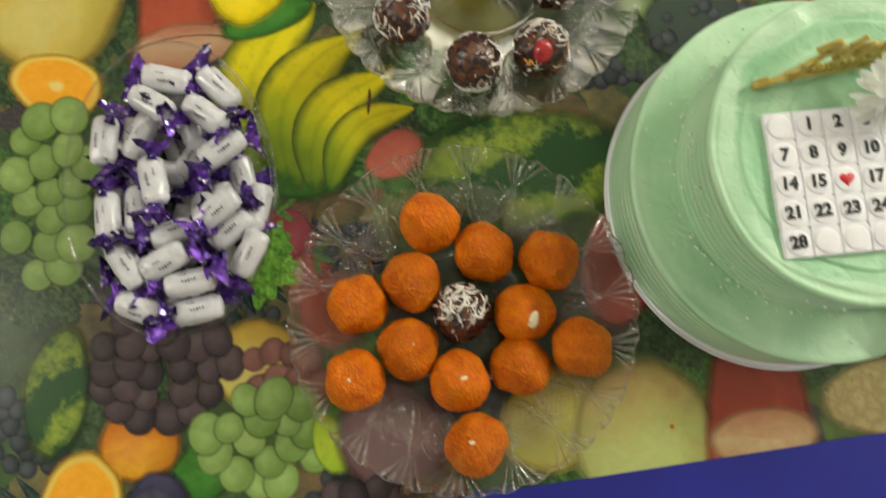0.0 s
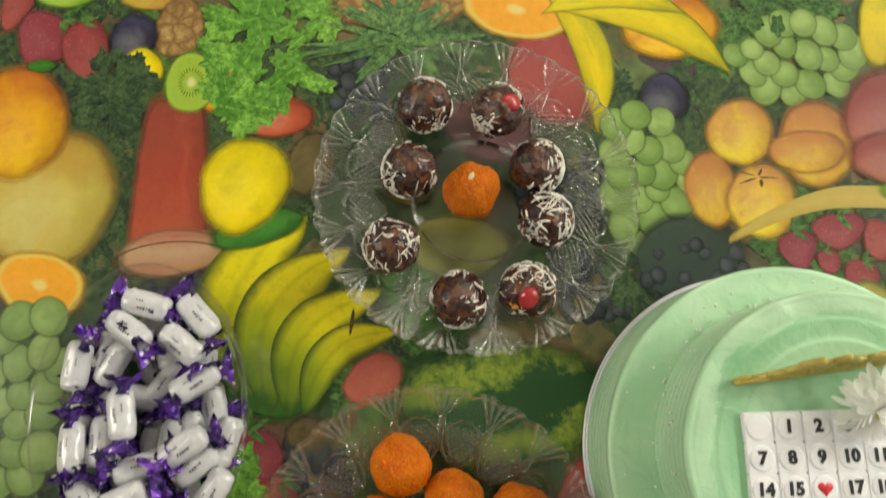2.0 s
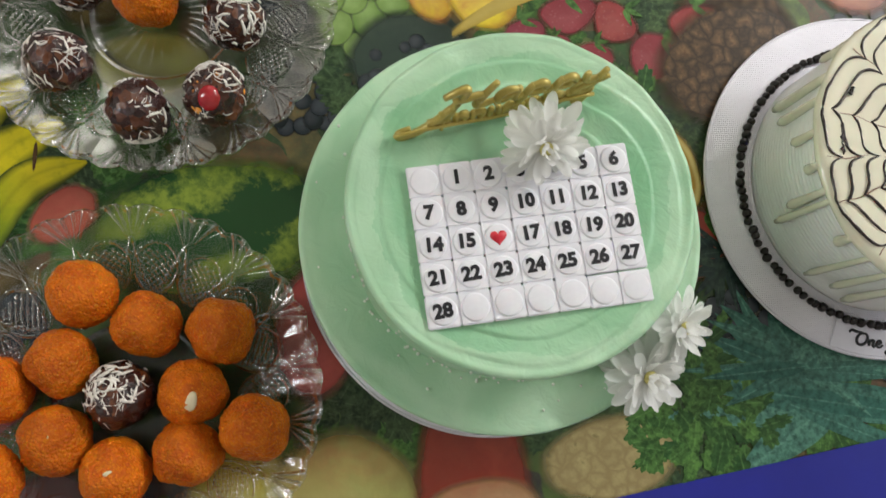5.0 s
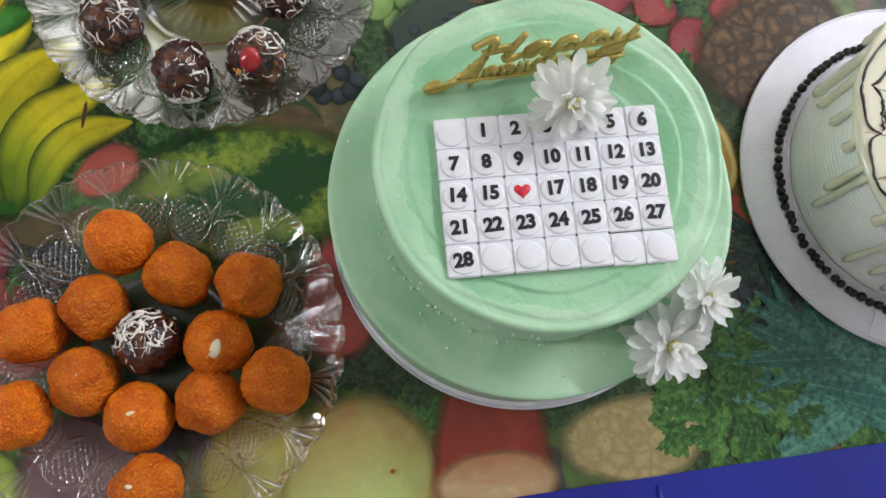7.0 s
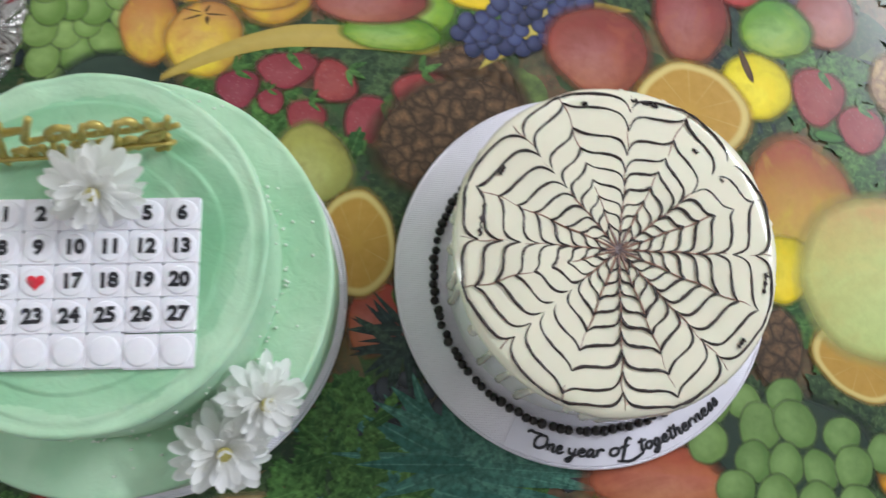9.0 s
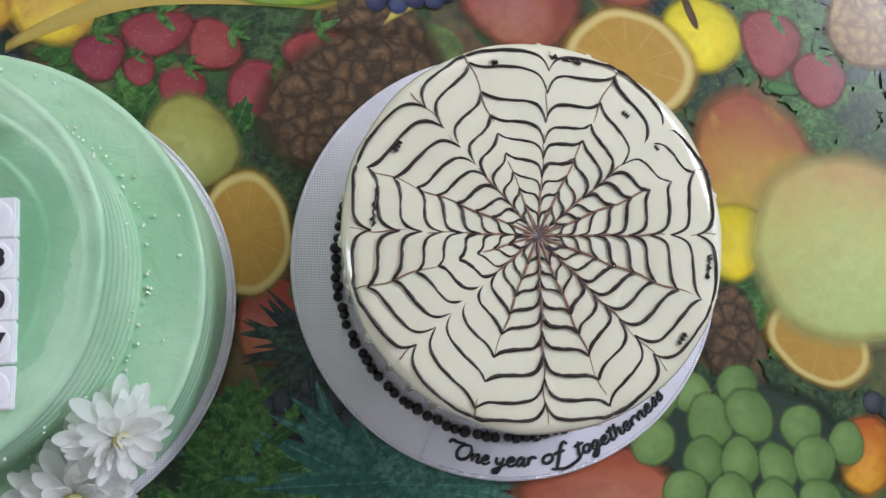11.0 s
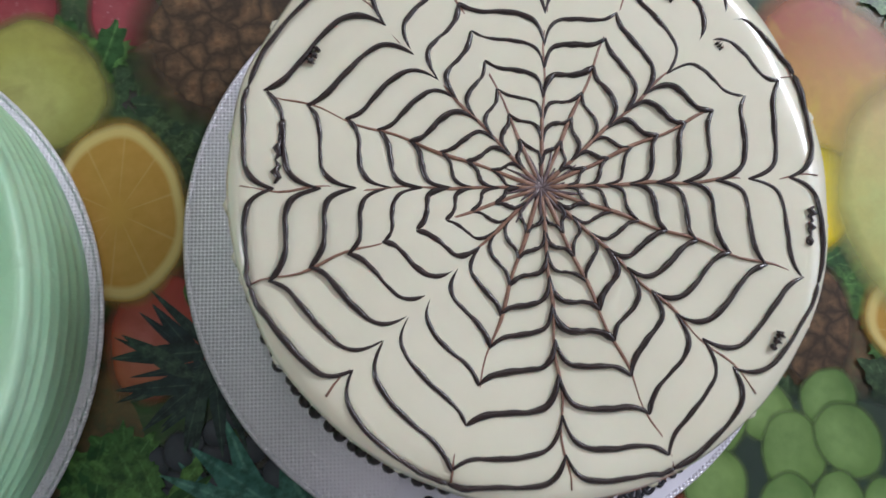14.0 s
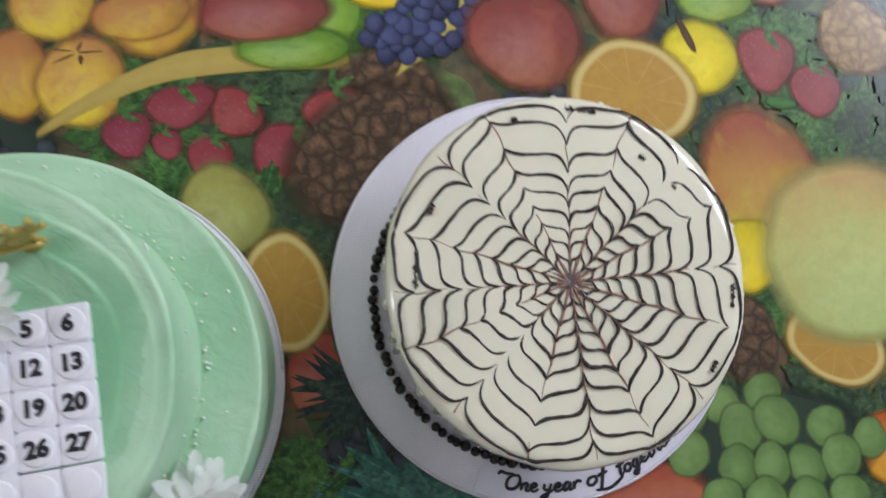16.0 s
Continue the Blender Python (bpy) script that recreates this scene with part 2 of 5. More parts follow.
def print_fruit(name, low, mid, high, rim, mottle=0.3, shine=0.25, spots=0.0):
    """A printed round fruit: a blend from its lower to its upper side, a darker rim and a pale printed gleam."""
    t = Tree("print_" + name)
    uv, u, v, r = local(t)
    n = t.noise(26, 5, 0.65)
    f = t.math("ADD", t.math("MULTIPLY", v, 0.5), t.math("ADD", 0.5 - mottle / 2, t.math("MULTIPLY", n, mottle)))
    col = t.ramp(f, [(0.12, low), (0.5, mid), (0.85, high)])
    col = t.mix(t.ramp(t.math("ADD", r, t.math("MULTIPLY", t.math("SUBTRACT", n, 0.5), 0.9)), [(0.7, (0, 0, 0)), (1.15, (0.8, 0.8, 0.8))]), col, rim)
    rnd = t.add("ShaderNodeObjectInfo").outputs["Random"]
    hsv = t.add("ShaderNodeHueSaturation")
    t.link(t.math("ADD", t.math("MULTIPLY", rnd, 0.3), 0.8), hsv.inputs["Value"])
    t.link(t.math("ADD", t.math("MULTIPLY", rnd, 0.03), 0.485), hsv.inputs["Hue"])
    t.link(col, hsv.inputs["Color"])
    col = hsv.outputs[0]
    if shine:
        d = t.math("ADD", t.math("POWER", t.math("ADD", u, 0.15), 2), t.math("POWER", t.math("SUBTRACT", v, -0.2), 2))
        col = t.mix(t.ramp(d, [(0.0, (0.8 * shine,) * 3), (0.45, (0, 0, 0))]), col, tuple(min(1, 0.35 + 0.75 * c) for c in mid))
    if spots:
        col = t.mix(t.ramp(t.voronoi(330), [(0.12, (spots,) * 3), (0.25, (0, 0, 0))]), col, tuple(min(1, c + 0.25) for c in mid))
    grain = t.ramp(t.noise(110, 5, 0.7), [(0.42, (0, 0, 0)), (0.75, (0.28,) * 3)])
    col = t.mix(grain, col, tuple(0.55 * c for c in mid))
    col = t.mix(t.math("MULTIPLY", t.noise(420, 3), 0.14), col, tuple(0.5 * c for c in mid))
    seed = t.add("ShaderNodeVectorMath", operation="ADD")
    t.link(uv, seed.inputs[0])
    t.link(rnd, seed.inputs[1])
    blotch = t.noise(1.5, 3, 0.6, seed.outputs[0], 0.6)
    col = t.mix(t.ramp(blotch, [(0.48, (0, 0, 0)), (0.72, (0.55,) * 3)]), col, rim)
    col = t.mix(t.ramp(blotch, [(0.28, (0.4,) * 3), (0.46, (0, 0, 0))]), col, low)
    side = t.math("ADD", t.math("MULTIPLY", u, 0.45), t.math("ADD", t.math("MULTIPLY", r, 0.5), t.math("MULTIPLY", t.math("SUBTRACT", n, 0.5), 0.5)))
    col = t.mix(t.ramp(side, [(0.35, (0, 0, 0)), (0.95, (0.62,) * 3)]), col, tuple(0.42 * c for c in rim))
    feather(t, r)
    t.set(Base_Color=col)
    return sheen(t)


def print_slice(name, flesh, pith, skin, heart, seeds=None):
    t = Tree("print_" + name)
    uv, u, v, r = local(t)
    ang = t.math("ARCTAN2", u, v)
    seg = t.math("ABSOLUTE", t.math("SINE", t.math("MULTIPLY", ang, 5)))
    col = t.mix(t.noise(150, 4), flesh, tuple(min(1, 1.25 * c + 0.03) for c in flesh))
    col = t.mix(t.ramp(seg, [(0.0, (0.3,) * 3), (0.16, (0, 0, 0))]), col, pith)
    col = t.mix(t.ramp(r, [(0.08, (1, 1, 1)), (0.2, (0, 0, 0))]), col, heart)
    if seeds:
        ring = t.ramp(r, [(0.28, (0, 0, 0)), (0.38, (1, 1, 1)), (0.5, (0, 0, 0))])
        dots = t.ramp(t.math("SINE", t.math("MULTIPLY", ang, 26)), [(0.35, (0, 0, 0)), (0.6, (1, 1, 1))])
        col = t.mix(t.math("MULTIPLY", ring, dots), col, seeds)
    col = t.mix(t.ramp(r, [(0.74, (0, 0, 0)), (0.80, (1, 1, 1))]), col, pith)
    col = t.mix(t.ramp(r, [(0.87, (0, 0, 0)), (0.93, (1, 1, 1))]), col, skin)
    feather(t, r, 0.95)
    t.set(Base_Color=col)
    return sheen(t)


def print_banana(name, tip, middle, flesh, seam):
    """A printed banana, green at its lower end, with dark seams along its sides."""
    t = Tree("print_" + name)
    uv, u, v, r = local(t)
    n = t.noise(30, 4, 0.6)
    f = t.math("ADD", t.math("MULTIPLY", u, 0.5), t.math("ADD", 0.28, t.math("MULTIPLY", n, 0.44)))
    col = t.ramp(f, [(0.08, tip), (0.34, middle), (0.6, flesh)])
    ridge = t.math("ABSOLUTE", t.math("ADD", v, t.math("MULTIPLY", t.math("SUBTRACT", n, 0.5), 0.5)))
    col = t.mix(t.ramp(ridge, [(0.0, (0.22,) * 3), (0.18, (0, 0, 0)), (0.55, (0, 0, 0)), (0.95, (0.95,) * 3)]), col, seam)
    col = t.mix(t.ramp(t.noise(120, 5, 0.7), [(0.5, (0, 0, 0)), (0.8, (0.35,) * 3)]), col, tip)
    t.set(Base_Color=col)
    return sheen(t)


def print_grape(name, dark, light):
    t = Tree("print_" + name)
    uv, u, v, r = local(t)
    rnd = t.math("FRACT", t.math("ADD", t.add("ShaderNodeNewGeometry").outputs["Random Per Island"], t.add("ShaderNodeObjectInfo").outputs["Random"]))
    col = t.mix(rnd, dark, light)
    d = t.math("ADD", t.math("POWER", t.math("ADD", u, 0.25), 2), t.math("POWER", t.math("SUBTRACT", v, 0.2), 2))
    col = t.mix(t.ramp(d, [(0.0, (0.4,) * 3), (0.8, (0, 0, 0))]), col, tuple(min(1, 1.4 * c + 0.05) for c in light))
    col = t.mix(t.ramp(t.noise(60, 4), [(0.4, (0, 0, 0)), (0.7, (0.55,) * 3)]), col, tuple(0.8 * c for c in dark))
    col = t.mix(t.ramp(r, [(0.5, (0, 0, 0)), (1.0, (0.35,) * 3)]), col, tuple(0.6 * c for c in dark))
    col = t.mix(t.math("MULTIPLY", t.noise(200, 3), 0.2), col, dark)
    feather(t, r, 0.94)
    t.set(Base_Color=col)
    return sheen(t)


def print_cells(name, cell, edge, dark):
    t = Tree("print_" + name)
    uv, u, v, r = local(t)
    feather(t, r, 0.9)
    swirl = t.add("ShaderNodeVectorMath", operation="ADD")
    t.link(t.coord(), swirl.inputs[0])
    shift = t.add("ShaderNodeVectorMath", operation="SCALE")
    shift.inputs["Scale"].default_value = 0.012
    wave = t.add("ShaderNodeTexNoise")
    wave.inputs["Scale"].default_value = 90
    t.link(t.coord(), wave.inputs["Vector"])
    t.link(wave.outputs["Color"], shift.inputs[0])
    t.link(shift.outputs[0], swirl.inputs[1])
    e = t.voronoi(82, swirl.outputs[0], feature="DISTANCE_TO_EDGE")
    d = t.voronoi(82, swirl.outputs[0])
    col = t.mix(t.noise(180, 4), cell, edge)
    col = t.mix(t.ramp(e, [(0.0, (0.9,) * 3), (0.12, (0.6,) * 3), (0.42, (0, 0, 0))]), col, dark)
    col = t.mix(t.ramp(t.noise(260, 5, 0.7), [(0.45, (0, 0, 0)), (0.7, (0.7,) * 3)]), col, dark)
    col = t.mix(t.ramp(d, [(0.05, (0.7,) * 3), (0.2, (0, 0, 0))]), col, tuple(0.5 * c for c in cell))
    t.set(Base_Color=col)
    return sheen(t)


def print_leaf(name, dark, light):
    t = Tree("print_" + name)
    uv, u, v, r = local(t)
    rnd = t.add("ShaderNodeNewGeometry").outputs["Random Per Island"]
    col = t.mix(rnd, dark, light)
    col = t.mix(t.ramp(t.math("ABSOLUTE", v), [(0.0, (0.5,) * 3), (0.14, (0, 0, 0))]), col, tuple(min(1, 1.4 * c + 0.02) for c in light))
    col = t.mix(t.ramp(t.noise(240, 5, 0.65), [(0.4, (0, 0, 0)), (0.64, (0.85,) * 3)]), col, tuple(0.45 * c for c in dark))
    t.set(Base_Color=col)
    return sheen(t)


def print_melon(name, dark, light):
    t = Tree("print_" + name)
    uv, u, v, r = local(t)
    w = t.math("SINE", t.math("ADD", t.math("ADD", t.math("MULTIPLY", v, 5), t.math("MULTIPLY", u, -2.5)), t.math("MULTIPLY", t.noise(26, 5, 0.75), 10)))
    col = t.mix(t.ramp(t.math("ADD", t.math("MULTIPLY", w, 0.5), 0.5), [(0.45, (0, 0, 0)), (0.75, (0.45,) * 3), (1.0, (1, 1, 1))]), dark, light)
    col = t.mix(t.ramp(t.noise(160, 4), [(0.4, (0, 0, 0)), (0.7, (0.6,) * 3)]), col, dark)
    col = t.mix(t.ramp(r, [(0.6, (0, 0, 0)), (1.0, (0.8,) * 3)]), col, tuple(0.4 * c for c in dark))
    feather(t, r)
    t.set(Base_Color=col)
    return sheen(t)


def print_ground():
    """The dark leafy ground between the printed fruits."""
    t = Tree("print_ground")
    warp = t.add("ShaderNodeVectorMath", operation="ADD")
    n = t.add("ShaderNodeTexNoise")
    n.inputs["Scale"].default_value = 22
    t.link(t.coord(), n.inputs["Vector"])
    scaled = t.add("ShaderNodeVectorMath", operation="SCALE")
    scaled.inputs["Scale"].default_value = 0.05
    t.link(n.outputs["Color"], scaled.inputs[0])
    t.link(t.coord(), warp.inputs[0])
    t.link(scaled.outputs[0], warp.inputs[1])
    v = t.voronoi(22, warp.outputs[0], out="Color")
    sep = t.add("ShaderNodeSeparateColor")
    t.link(v, sep.inputs[0])
    col = t.ramp(sep.outputs[0], [(0.0, (0.03, 0.06, 0.03)), (0.3, (0.05, 0.11, 0.033)), (0.45, (0.11, 0.17, 0.045)), (0.6, (0.17, 0.08, 0.05)), (0.75, (0.19, 0.16, 0.06)), (0.88, (0.05, 0.04, 0.055)), (1.0, (0.15, 0.22, 0.06))])
    col = t.mix(t.ramp(t.noise(75, 5, 0.7), [(0.35, (0, 0, 0)), (0.7, (0.85,) * 3)]), col, (0.028, 0.034, 0.026))
    col = t.mix(t.ramp(t.noise(300, 4), [(0.5, (0, 0, 0)), (0.8, (0.5,) * 3)]), col, (0.14, 0.17, 0.07))
    t.set(Base_Color=col)
    return sheen(t)


PALE = print_fruit("pale_melon", (0.56, 0.50, 0.09), (0.64, 0.56, 0.11), (0.60, 0.40, 0.06), (0.52, 0.36, 0.06), 0.5, 0.3)
PEACH = print_fruit("peach", (0.74, 0.42, 0.012), (0.70, 0.29, 0.015), (0.46, 0.10, 0.02), (0.42, 0.12, 0.02), 0.4, 0.1)
PEACHR = print_fruit("red_peach", (0.42, 0.14, 0.05), (0.40, 0.085, 0.05), (0.36, 0.06, 0.045), (0.22, 0.05, 0.03), 0.5, 0.2)
MANGO = print_fruit("mango", (0.58, 0.52, 0.04), (0.58, 0.36, 0.05), (0.38, 0.10, 0.06), (0.42, 0.15, 0.06), 0.25, 0.1)
LIME = print_fruit("lime", (0.34, 0.44, 0.03), (0.22, 0.40, 0.04), (0.10, 0.28, 0.03), (0.08, 0.20, 0.02), 0.4, 0.3)
BERRY = print_fruit("strawberry", (0.30, 0.055, 0.062), (0.29, 0.058, 0.066), (0.26, 0.045, 0.055), (0.22, 0.035, 0.042), 0.3, 0.05, 0.3)
LEAF = print_fruit("leaf", (0.03, 0.14, 0.02), (0.06, 0.22, 0.03), (0.04, 0.16, 0.02), (0.02, 0.08, 0.01), 0.6, 0.0)
YLEAF = print_fruit("yellow_leaf", (0.30, 0.42, 0.03), (0.42, 0.50, 0.04), (0.34, 0.44, 0.04), (0.2, 0.3, 0.03), 0.6, 0.0)
PLUM = print_fruit("plum", (0.05, 0.04, 0.07), (0.03, 0.03, 0.06), (0.06, 0.06, 0.12), (0.015, 0.012, 0.03), 0.5, 0.35)
LEMON = print_fruit("lemon", (0.80, 0.58, 0.006), (0.78, 0.60, 0.01), (0.62, 0.48, 0.01), (0.48, 0.38, 0.012), 0.25, 0.1)
JUICE = print_fruit("juice", (0.42, 0.09, 0.045), (0.35, 0.05, 0.035), (0.24, 0.05, 0.035), (0.27, 0.06, 0.035), 0.4, 0.0)
FOAM = print_fruit("juice_foam", (0.45, 0.20, 0.10), (0.55, 0.38, 0.22), (0.46, 0.16, 0.10), (0.45, 0.26, 0.12), 0.5, 0.0)
STEM = print_fruit("stalk", (0.10, 0.05, 0.02), (0.12, 0.07, 0.03), (0.10, 0.06, 0.02), (0.06, 0.03, 0.01), 0.3, 0.0)
TOMATO = print_fruit("tomato", (0.46, 0.06, 0.03), (0.46, 0.07, 0.04), (0.34, 0.05, 0.03), (0.25, 0.03, 0.02), 0.3, 0.3)
YTOM = print_fruit("yellow_tomato", (0.74, 0.56, 0.02), (0.62, 0.36, 0.06), (0.52, 0.24, 0.08), (0.46, 0.18, 0.06), 0.3, 0.15)
BROWN = print_fruit("brown_fruit", (0.10, 0.075, 0.03), (0.13, 0.095, 0.04), (0.10, 0.07, 0.035), (0.05, 0.04, 0.02), 0.5, 0.0)
FLESH = print_fruit("watermelon_flesh", (0.40, 0.07, 0.06), (0.40, 0.09, 0.075), (0.36, 0.06, 0.06), (0.34, 0.08, 0.06), 0.4, 0.0)
APPLE = print_fruit("apple", (0.38, 0.13, 0.06), (0.32, 0.075, 0.06), (0.24, 0.05, 0.045), (0.22, 0.06, 0.04), 0.35, 0.25)
PEEL = print_fruit("fruit_peel", (0.48, 0.36, 0.06), (0.56, 0.44, 0.11), (0.50, 0.38, 0.08), (0.46, 0.35, 0.07), 0.3, 0.0)
BANANA = print_fruit("banana", (0.60, 0.46, 0.008), (0.78, 0.62, 0.012), (0.58, 0.50, 0.012), (0.26, 0.30, 0.015), 0.3, 0.0)
GBANANA = print_banana("green_banana", (0.03, 0.10, 0.012), (0.26, 0.33, 0.012), (0.62, 0.54, 0.012), (0.05, 0.075, 0.012))
SHADE = print_fruit("leaf_shade", (0.03, 0.05, 0.04), (0.035, 0.055, 0.045), (0.045, 0.07, 0.05), (0.03, 0.05, 0.035), 0.6, 0.0)
FIG = print_fruit("fig", (0.16, 0.08, 0.09), (0.26, 0.13, 0.13), (0.22, 0.10, 0.10), (0.12, 0.06, 0.06), 0.6, 0.1)
PALEG = print_fruit("pale_green_melon", (0.46, 0.53, 0.18), (0.52, 0.55, 0.18), (0.50, 0.28, 0.11), (0.46, 0.40, 0.13), 0.4, 0.12)
DGREEN_GRAPE = print_grape("dark_green_grape", (0.09, 0.17, 0.045), (0.20, 0.31, 0.09))
PEAR = print_fruit("pear", (0.30, 0.30, 0.08), (0.40, 0.38, 0.10), (0.34, 0.30, 0.08), (0.22, 0.20, 0.06), 0.4, 0.2)
KIWI = print_slice("kiwi_slice", (0.24, 0.36, 0.03), (0.30, 0.44, 0.05), (0.20, 0.34, 0.03), (0.62, 0.58, 0.28), (0.03, 0.04, 0.01))
ORANGE = print_slice("orange_slice", (0.66, 0.29, 0.008), (0.66, 0.46, 0.09), (0.60, 0.30, 0.01), (0.72, 0.56, 0.18))
DORANGE = print_slice("dull_orange_slice", (0.38, 0.22, 0.03), (0.60, 0.48, 0.17), (0.40, 0.23, 0.03), (0.46, 0.28, 0.05))
GREEN_GRAPE = print_grape("green_grape", (0.13, 0.23, 0.05), (0.27, 0.38, 0.12))
PURPLE_GRAPE = print_grape("purple_grape", (0.022, 0.017, 0.022), (0.085, 0.055, 0.06))
RED_GRAPE = print_grape("red_grape", (0.12, 0.05, 0.045), (0.26, 0.11, 0.09))
MURKY_GRAPE = print_grape("murky_grape", (0.018, 0.024, 0.026), (0.045, 0.055, 0.068))
BLUE_GRAPE = print_grape("blue_grape", (0.02, 0.024, 0.06), (0.06, 0.075, 0.18))
PINE = print_cells("pineapple", (0.50, 0.32, 0.12), (0.42, 0.30, 0.10), (0.16, 0.08, 0.03))
DPINE = print_cells("dark_pineapple", (0.17, 0.09, 0.045), (0.22, 0.14, 0.07), (0.03, 0.022, 0.016))
CANTA = print_cells("cantaloupe", (0.36, 0.30, 0.13), (0.46, 0.38, 0.18), (0.26, 0.2, 0.09))
MELON = print_melon("watermelon", (0.022, 0.075, 0.022), (0.24, 0.32, 0.04))
LETTUCE = print_leaf("lettuce", (0.08, 0.24, 0.03), (0.22, 0.46, 0.07))
PARSLEY = print_leaf("parsley", (0.03, 0.09, 0.025), (0.10, 0.22, 0.05))
DARK_LEAF = print_leaf("dark_leaf", (0.03, 0.06, 0.03), (0.07, 0.12, 0.045))
CROWN = print_leaf("pineapple_crown", (0.05, 0.14, 0.05), (0.16, 0.28, 0.08))
DARK_CROWN = print_leaf("dark_crown", (0.015, 0.03, 0.035), (0.05, 0.09, 0.06))
TEAL = print_leaf("teal_leaf", (0.035, 0.13, 0.10), (0.11, 0.26, 0.19))
GROUND = print_ground()


# ---- mesh helpers ----
def part(name, bm, material, parent=None, label="", smooth=True):
    mesh = bpy.data.meshes.new(name)
    bm.to_mesh(mesh)
    bm.free()
    if smooth:
        mesh.shade_smooth()
    mesh.materials.append(material)
    ob = new(name, mesh)
    if parent is not None:
        ob.parent = parent
    if label:
        tagged(ob, label)
    return ob


def shared(name, mesh, parent, m):
    ob = new(name, mesh)
    ob.parent = parent
    ob.matrix_basis = m
    return ob


def thing(name, label, category, x=0, y=0, z=0, rz=0, group="", kind=""):
    ob = new(name)
    ob.matrix_basis = pose(x, y, z, 0, 0, rz)
    ob.empty_display_size = 0.02
    return tagged(ob, label, category, group, kind)


def box(bm, x0, x1, y0, y1, z0, z1, bevel=0.0):
    made = bmesh.ops.create_cube(bm, size=1, matrix=Matrix.Translation(((x0 + x1) / 2, (y0 + y1) / 2, (z0 + z1) / 2)) @ Matrix.Diagonal((x1 - x0, y1 - y0, z1 - z0, 1)))
    if bevel:
        edges = list({e for v in made["verts"] for e in v.link_edges})
        bmesh.ops.bevel(bm, geom=edges, offset=bevel, segments=2, affect="EDGES")
    return bm


def lathe(profile, segs=96, wobble=None):
    """A closed turned solid from (radius, height) pairs; the first and last radius may be 0. wobble(r, z, angle) gives r, z."""
    bm = bmesh.new()
    rings = []
    for r, z in profile:
        if r <= 1e-6:
            rings.append([bm.verts.new((0, 0, wobble(0, z, 0)[1] if wobble else z))])
            continue
        ring = []
        for i in range(segs):
            a = 2 * math.pi * i / segs
            rr, zz = wobble(r, z, a) if wobble else (r, z)
            ring.append(bm.verts.new((rr * math.cos(a), rr * math.sin(a), zz)))
        rings.append(ring)
    for a, b in zip(rings, rings[1:]):
        for i in range(segs):
            j = (i + 1) % segs
            if len(a) == 1:
                bm.faces.new((a[0], b[i], b[j]))
            elif len(b) == 1:
                bm.faces.new((a[i], b[0], a[j]))
            else:
                bm.faces.new((a[i], b[i], b[j], a[j]))
    bmesh.ops.recalc_face_normals(bm, faces=bm.faces)
    return bm


def tube(bm, points, radius, sides=6, taper=None):
    """A round bar along points."""
    rings = []
    n = len(points)
    for i, p in enumerate(points):
        d = (points[min(i + 1, n - 1)] - points[max(i - 1, 0)]).normalized()
        side = d.cross(Vector((0, 0, 1)) if abs(d.z) < 0.9 else Vector((1, 0, 0))).normalized()
        up = side.cross(d)
        r = radius * (taper(i / max(1, n - 1)) if taper else 1)
        rings.append([bm.verts.new(p + r * (math.cos(2 * math.pi * k / sides) * side + math.sin(2 * math.pi * k / sides) * up)) for k in range(sides)])
    for a, b in zip(rings, rings[1:]):
        for k in range(sides):
            bm.faces.new((a[k], a[(k + 1) % sides], b[(k + 1) % sides], b[k]))
    bm.faces.new(rings[0][::-1])
    bm.faces.new(rings[-1])
    return bm


def lettering(name, text, size, depth, material, parent, m, shear=0.0, bold=0.0, label=""):
    data = bpy.data.curves.new(name, "FONT")
    data.body, data.size, data.extrude, data.shear, data.offset = text, size, depth, shear, bold
    data.align_x, data.align_y = "CENTER", "CENTER"
    data.resolution_u = 3
    holder = bpy.data.objects.new(name, data)
    scene.collection.objects.link(holder)
    mesh = bpy.data.meshes.new_from_object(holder.evaluated_get(bpy.context.evaluated_depsgraph_get()))
    bpy.data.objects.remove(holder)
    mesh.name = name
    mesh.materials.clear()
    mesh.materials.append(material)
    ob = shared(name, mesh, parent, m)
    if label:
        tagged(ob, label)
    return ob


# ---- pen script ----
GLYPHS = {}


def glyph(letter, advance, strokes):
    """One pen letter: strokes of x,y pairs, with the small letters one unit high."""
    GLYPHS[letter] = (advance, [[tuple(float(c) for c in p.split(",")) for p in s.split()] for s in strokes.split(";")])


glyph("O", 1.75, "-1.1,1.5 -0.9,1.95 -0.3,1.85 0.5,1.95;0.75,1.9 0.25,1.5 0.1,0.8 0.35,0.1 0.9,0 1.35,0.5 1.4,1.3 1.05,1.85 0.7,1.7")
glyph("n", 0.95, "0,1 0.05,0;0.05,0.6 0.3,0.95 0.55,0.85 0.55,0.2 0.75,0 0.95,0.2")
glyph("e", 0.85, "0.05,0.4 0.45,0.55 0.55,0.85 0.3,1 0.08,0.7 0.1,0.25 0.35,0 0.65,0.1 0.85,0.35")
glyph("y", 0.95, "0,1 0.05,0.45 0.25,0.2 0.5,0.35;0.6,1 0.55,0 0.4,-0.8 0.1,-0.9 0,-0.6 0.5,-0.15 0.95,0.2")
glyph("a", 0.95, "0.6,0.85 0.3,1 0.05,0.55 0.15,0.05 0.4,0.15 0.6,0.8;0.62,1 0.6,0.25 0.75,0 0.95,0.2")
glyph("r", 0.8, "0.05,1 0.1,0;0.1,0.55 0.3,0.95 0.6,0.9 0.7,0.7")
glyph("o", 0.9, "0.45,1 0.1,0.8 0.08,0.25 0.4,0 0.68,0.35 0.62,0.85 0.4,0.95 0.9,0.8")
